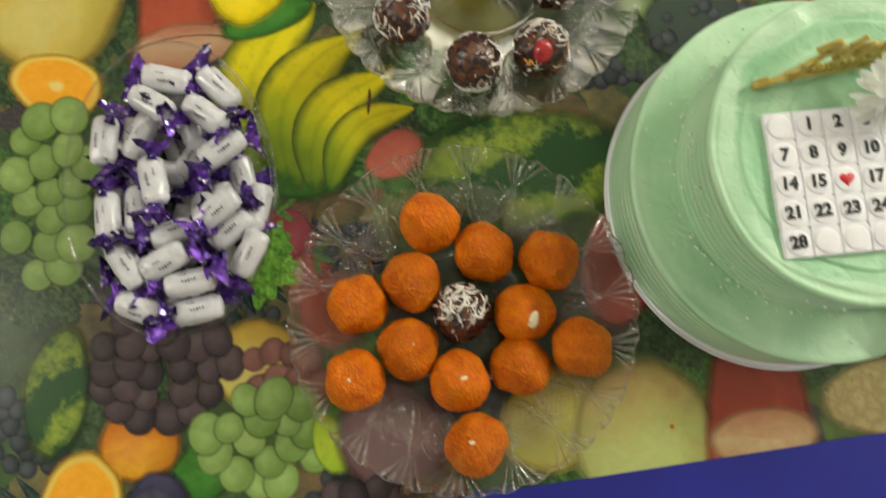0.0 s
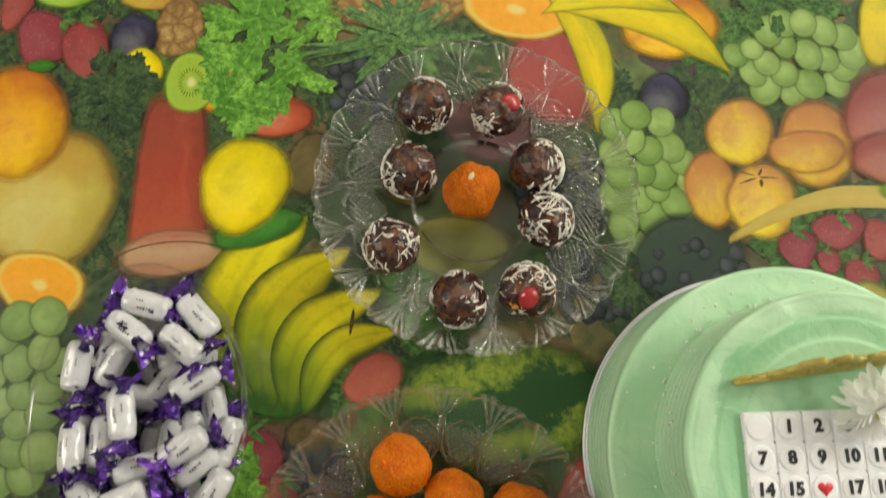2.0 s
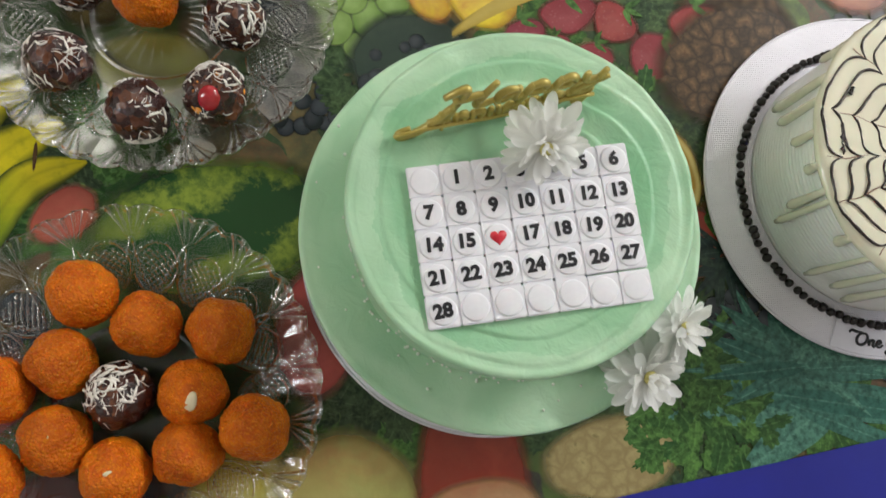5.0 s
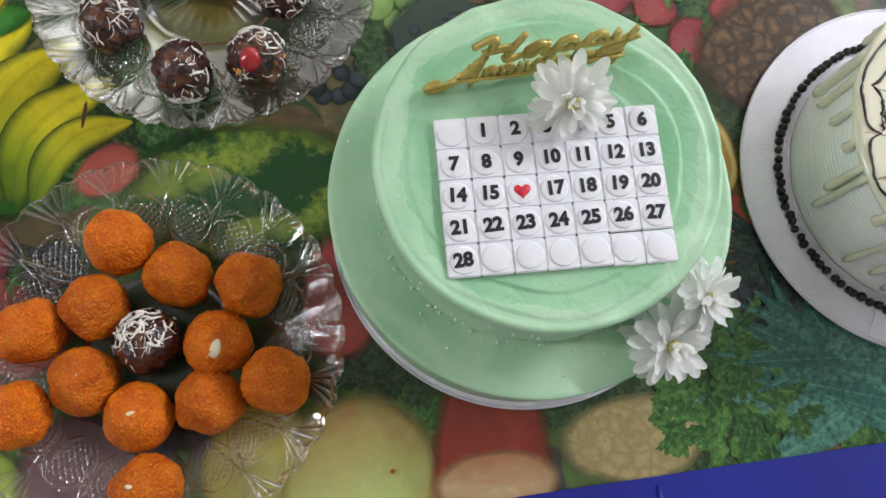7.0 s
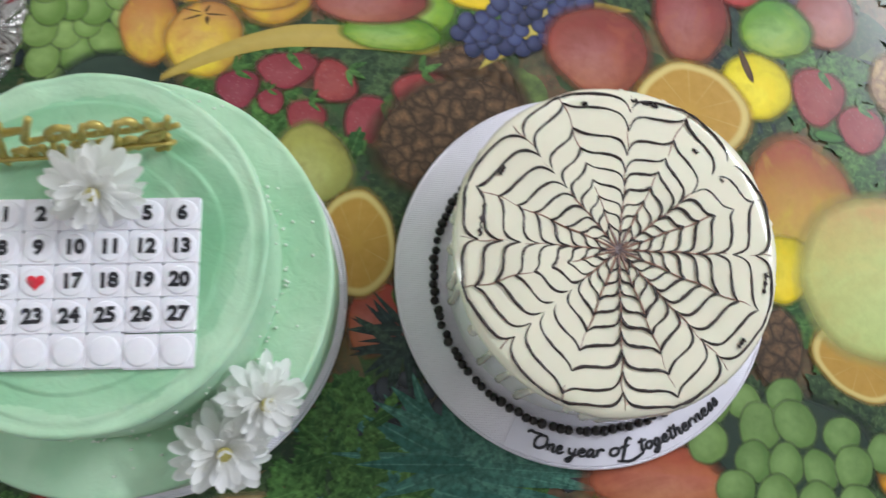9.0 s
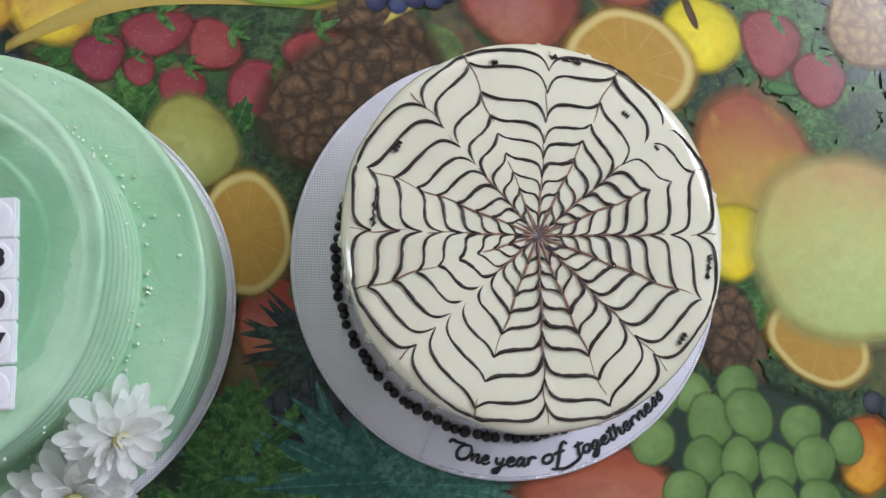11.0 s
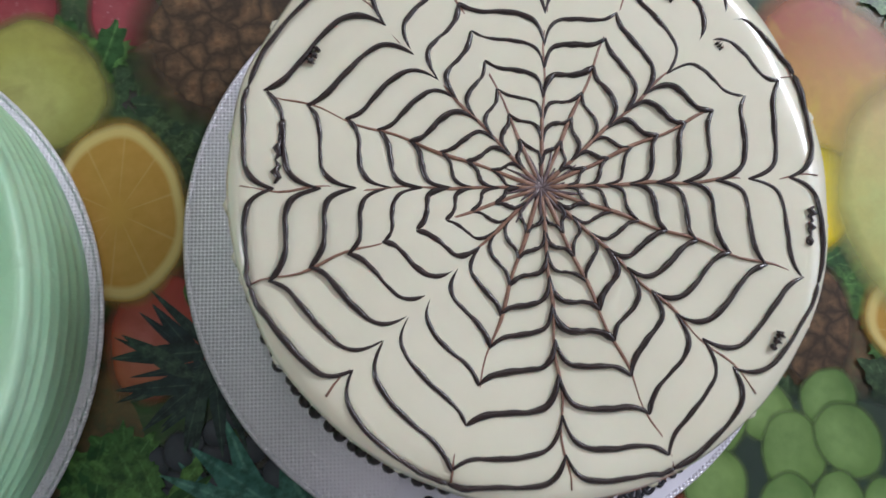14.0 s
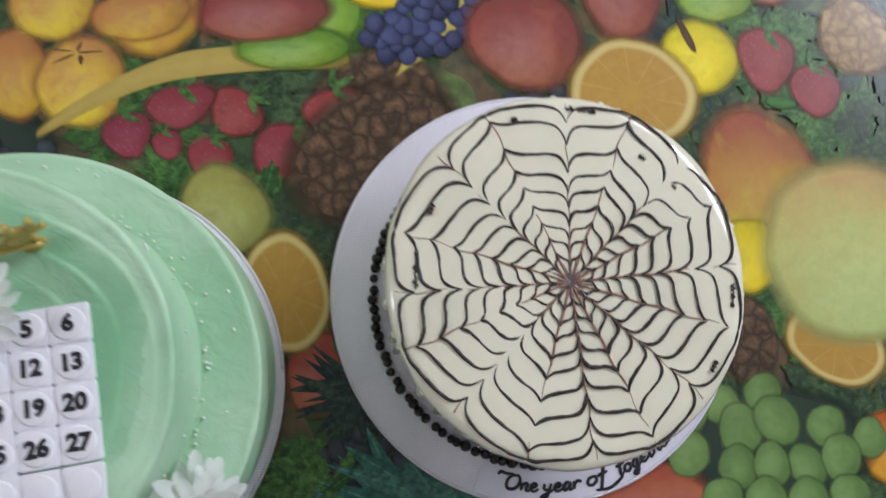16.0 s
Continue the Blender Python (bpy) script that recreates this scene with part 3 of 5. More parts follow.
glyph("f", 0.75, "0.75,1.7 0.5,2 0.3,1.5 0.2,0 0.1,-0.8 -0.2,-0.7;-0.1,0.95 0.6,1.05;0.1,-0.8 0.8,-0.95 1.6,-0.4 1.75,0.1")
glyph("t", 0.65, "0.25,1.75 0.2,0.3 0.35,0 0.65,0.2;-0.2,1.25 0.75,1.4")
glyph("g", 0.95, "0.6,0.85 0.3,1 0.05,0.55 0.2,0.1 0.45,0.25 0.6,0.9;0.62,1 0.55,-0.3 0.3,-0.9 0,-0.7 0.4,-0.2 0.95,0.25")
glyph("h", 0.95, "0.1,1.8 0.05,0;0.05,0.55 0.3,0.95 0.55,0.85 0.55,0.2 0.75,0 0.95,0.2")
glyph("s", 0.7, "0,0.1 0.4,1.05 0.5,0.45 0.4,0.05 0.05,0.05;0.5,0.3 0.7,0.3")
glyph("p", 0.95, "0.1,1 0,-0.9;0.05,0.7 0.35,1 0.6,0.7 0.5,0.15 0.15,0.1;0.5,0.15 0.95,0.25")
glyph("i", 0.5, "0.1,1 0.1,0.2 0.25,0 0.5,0.2;0.15,1.4 0.2,1.45")
glyph("v", 0.85, "0,1 0.3,0 0.65,1 0.85,0.9")
glyph("H", 1.6, "-0.3,1.5 0.1,2 0.35,1.8 0.2,0 -0.1,-0.2;1.2,2.1 1.05,0.9 1,0.1 1.3,0 1.6,0.2;0.1,0.9 1.1,1.15")
glyph("A", 1.7, "-0.9,0.5 -1.5,0.2 -1.4,-0.4 -0.6,-0.3 0.4,0.7 1.15,2.1 1.1,0.7 1.2,0 1.7,0.2;0,0.75 1.3,0.85")


def smooth_line(points, steps=5):
    """A soft curve through a pen stroke's points."""
    p = [Vector(q) for q in points]
    p = [2 * p[0] - p[1]] + p + [2 * p[-1] - p[-2]]
    out = []
    for a, b, c, d in zip(p, p[1:], p[2:], p[3:]):
        for k in range(steps):
            s = k / steps
            out.append(0.5 * (2 * b + (c - a) * s + (2 * a - 5 * b + 4 * c - d) * s * s + (3 * b - a - 3 * c + d) * s ** 3))
    return out + [p[-2]]


def script_word(word, place, radius):
    """One bmesh a letter: place(x, y) puts the pen's point, x from 0 to 1 along the word, y in letter heights."""
    total = sum(GLYPHS[ch][0] for ch in word)
    x0, out = 0.0, []
    for ch in word:
        bm = bmesh.new()
        for stroke in GLYPHS[ch][1]:
            pts = [place((x0 + x + 0.18 * y) / total, y) for x, y in smooth_line(stroke)]
            tube(bm, pts, radius, 7, lambda s: 0.72 + 0.4 * math.sin(math.pi * min(1, 0.1 + 0.9 * s)))
        out.append(bm)
        x0 += GLYPHS[ch][0]
    return out


# ---- the room, table and cloth ----
def wall(name, x0, x1, y0, y1, z0, z1, material=WALL):
    bm = box(bmesh.new(), x0, x1, y0, y1, z0, z1)
    return tagged(part(name, bm, material, smooth=False), "plain painted room surface", "wall", kind="structure")


wall("floor", -2.0, 2.6, -2.0, 2.6, -0.87, -0.77, FLOOR_TILE)
wall("ceiling", -2.0, 2.6, -2.0, 2.6, 2.0, 2.1)
wall("wall_north", -2.0, 2.6, 2.6, 2.7, -0.77, 2.0)
wall("wall_south", -2.0, 2.6, -2.1, -2.0, -0.77, 2.0)
wall("wall_west", -2.1, -2.0, -2.0, 2.6, -0.77, 2.0)
wall("wall_east", 2.6, 2.7, -2.0, 2.6, -0.77, 2.0)

TURN_TABLE = 7.3
table = thing("table", "dark wooden dining table under the printed cloth", "table", 0.167, -0.045, 0, TURN_TABLE)
part("tabletop", box(bmesh.new(), -0.75, 0.95, -0.16, 0.95, -0.035, -0.006, 0.004), WOOD, table)
for lx in (-0.69, 0.89):
    for ly in (-0.1, 0.89):
        part("leg", box(bmesh.new(), lx - 0.03, lx + 0.03, ly - 0.03, ly + 0.03, -0.77, -0.035, 0.004), WOOD, table)

cloth = thing("tablecloth", "glossy plastic tablecloth printed with mixed fruits and a plain blue border", "tablecloth", 0.167, -0.045, 0, TURN_TABLE)
bm = bmesh.new()
box(bm, -0.75, 0.95, 0.0, 0.95, -0.0056, -0.003)
part("printed_field", bm, GROUND, cloth, "dark leafy ground of the fruit print", smooth=False)


def border_sheet():
    """The blue border: flat to the table's edge, then hanging, with shallow folds and one crease."""
    cols = 160
    steps = [0.006 * k for k in range(26)] + [0.152, 0.155, 0.158, 0.162] + [0.17 + 0.02 * k for k in range(12)]
    bm = bmesh.new()
    sheets = []
    for low in (0.0, 0.0014):
        grid = []
        for s in steps:
            line = []
            for i in range(cols):
                x = -0.75 + 1.7 * i / (cols - 1)
                if s <= 0.15:
                    y, z = -s, -0.0004 - low
                else:
                    b = min(1.0, (s - 0.15) / 0.012)
                    y = -0.15 - 0.008 * math.sin(b * math.pi / 2) + low * b - 0.012 * math.sin(9 * x) * max(0, s - 0.162) / 0.27
                    z = -0.0004 - low - 0.008 * (1 - math.cos(b * math.pi / 2)) - max(0, s - 0.162)
                line.append(bm.verts.new((x, y, z)))
            grid.append(line)
        sheets.append(grid)
        for a, b in zip(grid, grid[1:]):
            for i in range(cols - 1):
                quad = (a[i], b[i], b[i + 1], a[i + 1])
                bm.faces.new(quad if low == 0 else quad[::-1])
    top, low = sheets
    for i in range(cols - 1):
        bm.faces.new((top[-1][i], low[-1][i], low[-1][i + 1], top[-1][i + 1]))
    return bm


part("blue_border", border_sheet(), BLUE, cloth, "plain glossy blue border with a shallow crease")
bm = bmesh.new()
tube(bm, [Vector((0.178 - 0.010 * (k / 10) + 0.004 * math.sin(k / 4), -0.006 - 0.0145 * k, -0.0010)) for k in range(11)], 0.0034, 10, lambda s: 0.35 + 0.65 * math.sin(math.pi * min(1, 0.12 + s * 0.7)))
part("crease", bm, BLUE, cloth, "raised crease in the blue border")

INTO_CLOTH = cloth.matrix_basis.inverted()
LAYER = [0]


def next_z():
    LAYER[0] += 1
    return -0.0029 + LAYER[0] * 0.0000015


def patch(bm, uv, m, z, outline, rings=5, segs=40):
    """A flat piece of print: outline(angle) gives its local x, y in -1 to 1."""
    centre = bm.verts.new(m @ Vector((0, 0, z)))
    rim = [outline(2 * math.pi * i / segs) for i in range(segs)]
    loops = [[bm.verts.new(m @ Vector((x * k / rings, y * k / rings, z))) for x, y in rim] for k in range(1, rings + 1)]
    place = {centre: (0, 0)}
    for k, ring in enumerate(loops):
        for (x, y), v in zip(rim, ring):
            q = math.hypot(x, y) or 1
            place[v] = (math.cos(math.atan2(y, x)) * (k + 1) / rings, math.sin(math.atan2(y, x)) * (k + 1) / rings)
    faces = [bm.faces.new((centre, loops[0][i], loops[0][(i + 1) % segs])) for i in range(segs)]
    for a, b in zip(loops, loops[1:]):
        faces += [bm.faces.new((a[i], b[i], b[(i + 1) % segs], a[(i + 1) % segs])) for i in range(segs)]
    for f in faces:
        for loop in f.loops:
            loop[uv].uv = place[loop.vert]


def spot_matrix(x, y, rx, ry, rot):
    return INTO_CLOTH @ pose(x, y, 0, 0, 0, rot) @ Matrix.Diagonal((rx, ry, 1, 1))


def printed(name, bm, material):
    return part("printed_" + name, bm, material, cloth, smooth=False)


def fruit(x, y, rx, ry, rot, name, material):
    rng = random.Random(int(1000 * (x + 2 * y)))
    p1, p2 = rng.uniform(0, 6), rng.uniform(0, 6)
    egg = rng.uniform(-0.06, 0.06)
    bm = bmesh.new()

    def edge(a):
        k = 1 + 0.045 * math.sin(2 * a + p1) + 0.03 * math.sin(3 * a + p2) + 0.012 * math.sin(7 * a + p1)
        return k * math.cos(a) * (1 + egg * math.sin(a)), k * math.sin(a)
    if name == "strawberry":
        egg, rot = 0.24, rot + rng.uniform(-35, 35)
    patch(bm, bm.loops.layers.uv.new("UVMap"), spot_matrix(x, y, rx, ry, rot), next_z(), edge)
    ob = printed(name, bm, material)
    if name == "strawberry":
        up = spot_matrix(x, y, rx, ry, rot) @ Vector((0, 0.86, 0))
        bm = bmesh.new()
        uv = bm.loops.layers.uv.new("UVMap")
        z = next_z()
        for k in range(3):
            m = Matrix.Translation((up.x, up.y, 0)) @ pose(0, 0, 0, 0, 0, rot - TURN_TABLE + 90 + 55 * (k - 2.5) + rng.uniform(-12, 12)) @ Matrix.Translation((0.4 * rx, 0, 0)) @ Matrix.Diagonal((0.36 * rx, 0.11 * rx, 1, 1))
            patch(bm, uv, m, z + k * 0.0000003, lambda a: (math.cos(a), math.sin(a) * (1 - 0.5 * math.cos(a))), 2, 16)
        tagged(printed("strawberry_leaf", bm, PARSLEY), kind="stuff")
    return ob


slice = fruit
cells = fruit
net = fruit


def glass(x, y, rx, ry, rot, name, material):
    bm = bmesh.new()

    def edge(a):
        c, s = math.cos(a), math.sin(a)
        px, py = math.copysign(abs(c) ** 0.35, c), math.copysign(abs(s) ** 0.35, s)
        return px * (0.86 - 0.14 * py), py
    patch(bm, bm.loops.layers.uv.new("UVMap"), spot_matrix(x, y, rx, ry, rot), next_z(), edge, segs=64)
    return printed(name, bm, material)


def ring(x, y, rx, ry, rot, name, material):
    bm = bmesh.new()
    uv = bm.loops.layers.uv.new("UVMap")
    m, z, n = spot_matrix(x, y, rx, ry, rot), next_z(), 48
    inner = [bm.verts.new(m @ Vector((0.95 * math.cos(a), 0.93 * math.sin(a), z))) for a in (2 * math.pi * i / n for i in range(n))]
    outer = [bm.verts.new(m @ Vector((math.cos(a), math.sin(a), z))) for a in (2 * math.pi * i / n for i in range(n))]
    for i in range(n):
        bm.faces.new((inner[i], outer[i], outer[(i + 1) % n], inner[(i + 1) % n]))
    return printed(name, bm, material)


def banana(x, y, rx, ry, rot, name, material):
    """A printed crescent: rx half its length, ry its half thickness."""
    bm = bmesh.new()
    uv = bm.loops.layers.uv.new("UVMap")
    m, z, n = spot_matrix(x, y, rx, ry, rot), next_z(), 28
    rows = []
    for i in range(n + 1):
        s = -1 + 2 * i / n
        bend = 0.9 * (1 - s * s) - 0.45
        w = 0.62 * (1 - abs(s) ** 3.5) + 0.06
        rows.append([(bm.verts.new(m @ Vector((s, bend + w * k, z))), (s * 0.9, k)) for k in (-1, -0.5, 0, 0.5, 1)])
    for a, b in zip(rows, rows[1:]):
        for k in range(4):
            quad = (a[k], b[k], b[k + 1], a[k + 1])
            f = bm.faces.new([q[0] for q in quad])
            for loop, q in zip(f.loops, quad):
                loop[uv].uv = q[1]
    return printed(name, bm, material)


def grapes(x, y, rx, ry, rot, count, radius, material, gap=1.15):
    rng = random.Random(int(1000 * (3 * x + y)))
    bm = bmesh.new()
    uv = bm.loops.layers.uv.new("UVMap")
    z = next_z()
    spots = []
    for _ in range(4000):
        a, q = rng.uniform(0, 2 * math.pi), math.sqrt(rng.random())
        px, py = q * math.cos(a) * rx * 0.92, q * math.sin(a) * ry * 0.92
        if all(math.hypot(px - b, py - c) > radius * gap for b, c in spots):
            spots.append((px, py))
        if len(spots) >= count:
            break
    for k, (px, py) in enumerate(sorted(spots, key=lambda s: s[1])):
        q = radius * rng.uniform(0.82, 1.12)
        m = INTO_CLOTH @ pose(x, y, 0, 0, 0, rot) @ pose(px, py, 0, 0, 0, rng.uniform(-40, 40)) @ Matrix.Diagonal((q, q * rng.uniform(0.95, 1.25), 1, 1))
        patch(bm, uv, m, z + k * 0.0000003, lambda a: (math.cos(a), math.sin(a)), 4, 22)
    LAYER[0] += 3
    return tagged(printed("grape_print", bm, material), kind="stuff")


def arch(x, y, rx, ry, rot, name, material):
    """A printed band that rises and falls in an arch."""
    bm = bmesh.new()
    uv = bm.loops.layers.uv.new("UVMap")
    m, z, n = spot_matrix(x, y, rx, ry, rot), next_z(), 36
    rows = []
    for i in range(n + 1):
        s = -1 + 2 * i / n
        mid, w = 0.5 - (abs(s) ** 1.7 if s < 0 else 0.25 * s * s), 0.27 - 0.15 * max(0, -s)
        rows.append([(bm.verts.new(m @ Vector((s, mid + w * k, z))), (s * 0.85, k * 0.5)) for k in (-1, -0.6, 0, 0.6, 1)])
    for a, b in zip(rows, rows[1:]):
        for k in range(4):
            quad = (a[k], b[k], b[k + 1], a[k + 1])
            f = bm.faces.new([q[0] for q in quad])
            for loop, q in zip(f.loops, quad):
                loop[uv].uv = q[1]
    return printed(name, bm, material)


LEAFY = {"dark_leaves": DARK_LEAF, "lettuce": LETTUCE, "parsley": PARSLEY}


def leafy(x, y, rx, ry, rot, name):
    """A clump of many small frilled leaves."""
    rng = random.Random(int(1000 * (x + 5 * y)))
    bm = bmesh.new()
    uv = bm.loops.layers.uv.new("UVMap")
    z = next_z()
    size = 0.017 if name == "lettuce" else 0.0098
    count = min(110 if name == "lettuce" else 300, int((3.0 if name == "lettuce" else 4.5) * rx * ry / size ** 2) + 8)
    for k in range(count):
        a, q = rng.uniform(0, 2 * math.pi), math.sqrt(rng.random())
        m = INTO_CLOTH @ pose(x, y, 0, 0, 0, rot) @ pose(q * math.cos(a) * rx, q * math.sin(a) * ry, 0, 0, 0, math.degrees(a) + rng.uniform(-60, 60)) @ Matrix.Diagonal((size * rng.uniform(0.7, 1.3), size * rng.uniform(0.35, 0.7), 1, 1))
        f, p = rng.choice((5, 7, 9)), rng.uniform(0, 6)
        patch(bm, uv, m, z + k * 0.0000003, lambda a: ((1 + 0.18 * math.sin(f * a + p)) * math.cos(a), (1 + 0.18 * math.sin(f * a + p)) * math.sin(a)), 2, 26)
    LAYER[0] += 8
    return tagged(printed(name, bm, LEAFY[name]), kind="stuff")


SPIKY = {"pineapple_crown": CROWN, "pineapple_crown_dark": DARK_CROWN, "teal_leaves": TEAL, "tomato_stalk": STEM}


def spikes(x, y, rx, ry, rot, name):
    """Pointed leaves that spread from a middle."""
    rng = random.Random(int(1000 * (x + 7 * y)))
    bm = bmesh.new()
    uv = bm.loops.layers.uv.new("UVMap")
    z = next_z()
    broad = name == "teal_leaves"
    count = 5 if name == "tomato_stalk" else 18 if broad else 34
    for k in range(count):
        a = rng.uniform(0, 2 * math.pi) if count > 5 else 2 * math.pi * k / 5
        q = rng.uniform(0.45, 0.7)
        m = INTO_CLOTH @ pose(x, y, 0, 0, 0, rot) @ Matrix.Diagonal((rx, ry, 1, 1)) @ pose(q * math.cos(a), q * math.sin(a), 0, 0, 0, math.degrees(a) + rng.uniform(-20, 20)) @ Matrix.Diagonal((rng.uniform(0.5, 0.85) if broad else rng.uniform(0.35, 0.6), rng.uniform(0.10, 0.2) if broad else rng.uniform(0.05, 0.11), 1, 1))
        patch(bm, uv, m, z + k * 0.0000003, lambda a: (math.cos(a), math.sin(a) * (1 - 0.55 * math.cos(a)) * abs(math.sin(a)) ** 0.4), 2, 24)
    LAYER[0] += 5
    return tagged(printed(name, bm, SPIKY[name]), kind="stuff")


# leaves and small dark grapes that fill the print between its fruits
rng = random.Random(31)
for gx in range(15):
    for gy in range(8):
        x = -0.42 + 0.09 * gx + rng.uniform(-0.03, 0.03)
        y = -0.07 + 0.085 * gy + rng.uniform(-0.03, 0.03)
        pick = rng.random()
        if pick < 0.45:
            leafy(x, y, 0.05, 0.04, rng.uniform(0, 180), "dark_leaves")
        elif pick < 0.65:
            leafy(x, y, 0.04, 0.035, rng.uniform(0, 180), "parsley")
        elif pick < 0.68:
            grapes(x, y, 0.045, 0.035, 0, 22, 0.0085, MURKY_GRAPE)
        elif pick < 0.9:
            grapes(x, y, 0.04, 0.03, 0, 22, 0.0075, MURKY_GRAPE)
        else:
            spikes(x, y, 0.06, 0.05, rng.uniform(0, 180), "pineapple_crown_dark")

fruit(-0.303, 0.311, 0.058, 0.064, 4, "melon", PALE)
fruit(-0.334, 0.371, 0.0456, 0.0498, 4, "peach", PEACH)
fruit(-0.243, 0.493, 0.0359, 0.0164, 5, "mango", MANGO)
fruit(-0.316, 0.488, 0.0307, 0.0155, 5, "lime", LIME)
fruit(-0.352, 0.470, 0.0135, 0.0228, 4, "strawberry", BERRY)
cells(-0.219, 0.464, 0.0226, 0.0305, -17, "pineapple", PINE)
fruit(-0.183, 0.419, 0.0271, 0.0268, 4, "peach", PEACH)
fruit(-0.325, 0.444, 0.0275, 0.0259, 5, "strawberry", BERRY)
fruit(-0.290, 0.436, 0.0199, 0.0334, -5, "strawberry", BERRY)
fruit(-0.323, 0.421, 0.0130, 0.0059, 4, "leaf", LEAF)
fruit(-0.254, 0.453, 0.0208, 0.0232, 4, "plum", PLUM)
fruit(-0.243, 0.426, 0.0181, 0.0189, 5, "starfruit", LEMON)
leafy(-0.263, 0.405, 0.0310, 0.0337, 4, "dark_leaves")
glass(-0.208, 0.338, 0.0356, 0.0741, 4, "juice_glass", JUICE)
fruit(-0.199, 0.276, 0.0438, 0.0207, 8, "juice_foam", FOAM)
ring(-0.199, 0.270, 0.0446, 0.0151, 8, "glass_rim", STEM)
fruit(-0.135, 0.395, 0.0383, 0.0203, -1, "tomato", TOMATO)
fruit(-0.100, 0.355, 0.0216, 0.0315, -16, "kiwi", BROWN)
slice(-0.203, 0.417, 0.0239, 0.0267, 4, "kiwi_slice", KIWI)
leafy(-0.141, 0.455, 0.0483, 0.0629, 5, "lettuce")
leafy(-0.159, 0.406, 0.0226, 0.0219, 4, "lettuce")
cells(-0.038, 0.502, 0.0620, 0.0253, 5, "pineapple", PINE)
spikes(-0.040, 0.471, 0.0703, 0.0382, 5, "pineapple_crown")
fruit(0.091, 0.448, 0.0429, 0.0483, 5, "watermelon_flesh", FLESH)
slice(0.058, 0.505, 0.0502, 0.0291, -6, "orange_slice", ORANGE)
fruit(0.190, 0.503, 0.0444, 0.0368, 5, "peach", PEACH)
banana(0.112, 0.471, 0.0748, 0.0254, -69, "banana", BANANA)
banana(0.170, 0.496, 0.0816, 0.0296, -17, "banana", BANANA)
banana(0.141, 0.518, 0.0631, 0.0240, 5, "banana", BANANA)
leafy(0.295, 0.526, 0.0452, 0.0271, 5, "parsley")
grapes(0.298, 0.481, 0.0577, 0.0368, 5, 26, .0135, GREEN_GRAPE)
fruit(0.376, 0.524, 0.0222, 0.0528, -6, "banana", BANANA)
fruit(0.185, 0.436, 0.0243, 0.0225, 5, "plum", PLUM)
grapes(0.175, 0.359, 0.0382, 0.0716, 16, 34, .0135, GREEN_GRAPE)
fruit(0.205, 0.300, 0.050, 0.040, 24, "dark_leaf_mass", SHADE)
grapes(0.212, 0.292, 0.050, 0.030, 4, 16, .0062, MURKY_GRAPE, 1.5)
fruit(0.224, 0.360, 0.0239, 0.0353, 12, "tomato", YTOM)
fruit(0.249, 0.410, 0.0320, 0.0310, 5, "tomato", YTOM)
fruit(0.314, 0.405, 0.0378, 0.0400, 5, "tomato", YTOM)
fruit(0.266, 0.352, 0.0333, 0.0333, 4, "tomato", YTOM)
spikes(0.262, 0.372, 0.0181, 0.0089, 4, "tomato_stalk")
fruit(0.420, 0.399, 0.0361, 0.0384, -9, "lime", LIME)
fruit(0.470, 0.435, 0.0432, 0.0417, 1, "lemon", LEMON)
fruit(0.384, 0.426, 0.0522, 0.0579, -15, "apple", APPLE)
ring(0.409, 0.391, 0.0069, 0.0050, 0, "apple_eye", STEM)
cells(0.463, 0.306, 0.0532, 0.0719, 0, "pineapple", DPINE)
fruit(0.295, 0.314, 0.0183, 0.0168, 0, "strawberry", BERRY)
fruit(0.329, 0.332, 0.0247, 0.0172, 0, "strawberry", BERRY)
fruit(0.364, 0.325, 0.0204, 0.0177, -32, "strawberry", BERRY)
fruit(0.347, 0.293, 0.0159, 0.0188, 0, "strawberry", BERRY)
fruit(0.320, 0.306, 0.0112, 0.0112, 0, "strawberry", BERRY)
fruit(0.392, 0.296, 0.0215, 0.0221, 0, "strawberry", BERRY)
fruit(0.431, 0.321, 0.0232, 0.0214, 0, "strawberry", BERRY)
leafy(0.373, 0.276, 0.0159, 0.0083, -1, "parsley")
arch(0.339, 0.344, 0.1029, 0.0349, 5, "fruit_peel", PEEL)
fruit(0.062, 0.178, 0.092, 0.056, 6, "watermelon", MELON)
fruit(-0.108, 0.188, 0.0449, 0.0368, 1, "banana_end", LEAF)
banana(-0.130, 0.240, 0.076, 0.042, 82, "banana", GBANANA)
banana(-0.104, 0.229, 0.068, 0.036, 70, "banana", GBANANA)
banana(-0.080, 0.214, 0.057, 0.029, 58, "banana", GBANANA)
banana(-0.062, 0.201, 0.046, 0.022, 46, "banana", GBANANA)
fruit(0.021, 0.297, 0.0433, 0.0287, 1, "pear", PEAR)
fruit(0.041, 0.397, 0.0428, 0.0309, 3, "fig", FIG)
fruit(-0.020, 0.350, 0.0265, 0.0275, 2, "kiwi", BROWN)
fruit(-0.136, 0.300, 0.0398, 0.0165, 19, "lemon_leaf", LEAF)
fruit(-0.151, 0.334, 0.0390, 0.0417, -17, "lemon", LEMON)
fruit(-0.037, 0.190, 0.0258, 0.0201, 33, "watermelon_slice", FLESH)
fruit(-0.080, 0.147, 0.0204, 0.0145, 2, "pineapple_end", BROWN)
fruit(-0.057, 0.232, 0.0017, 0.0113, -4, "banana_stalk", STEM)
slice(-0.295, 0.244, 0.0381, 0.0267, -10, "orange_slice", ORANGE)
grapes(-0.294, 0.160, 0.0306, 0.0716, 0, 40, .015, GREEN_GRAPE)
fruit(-0.119, 0.126, 0.0234, 0.0260, 0, "strawberry", BERRY)
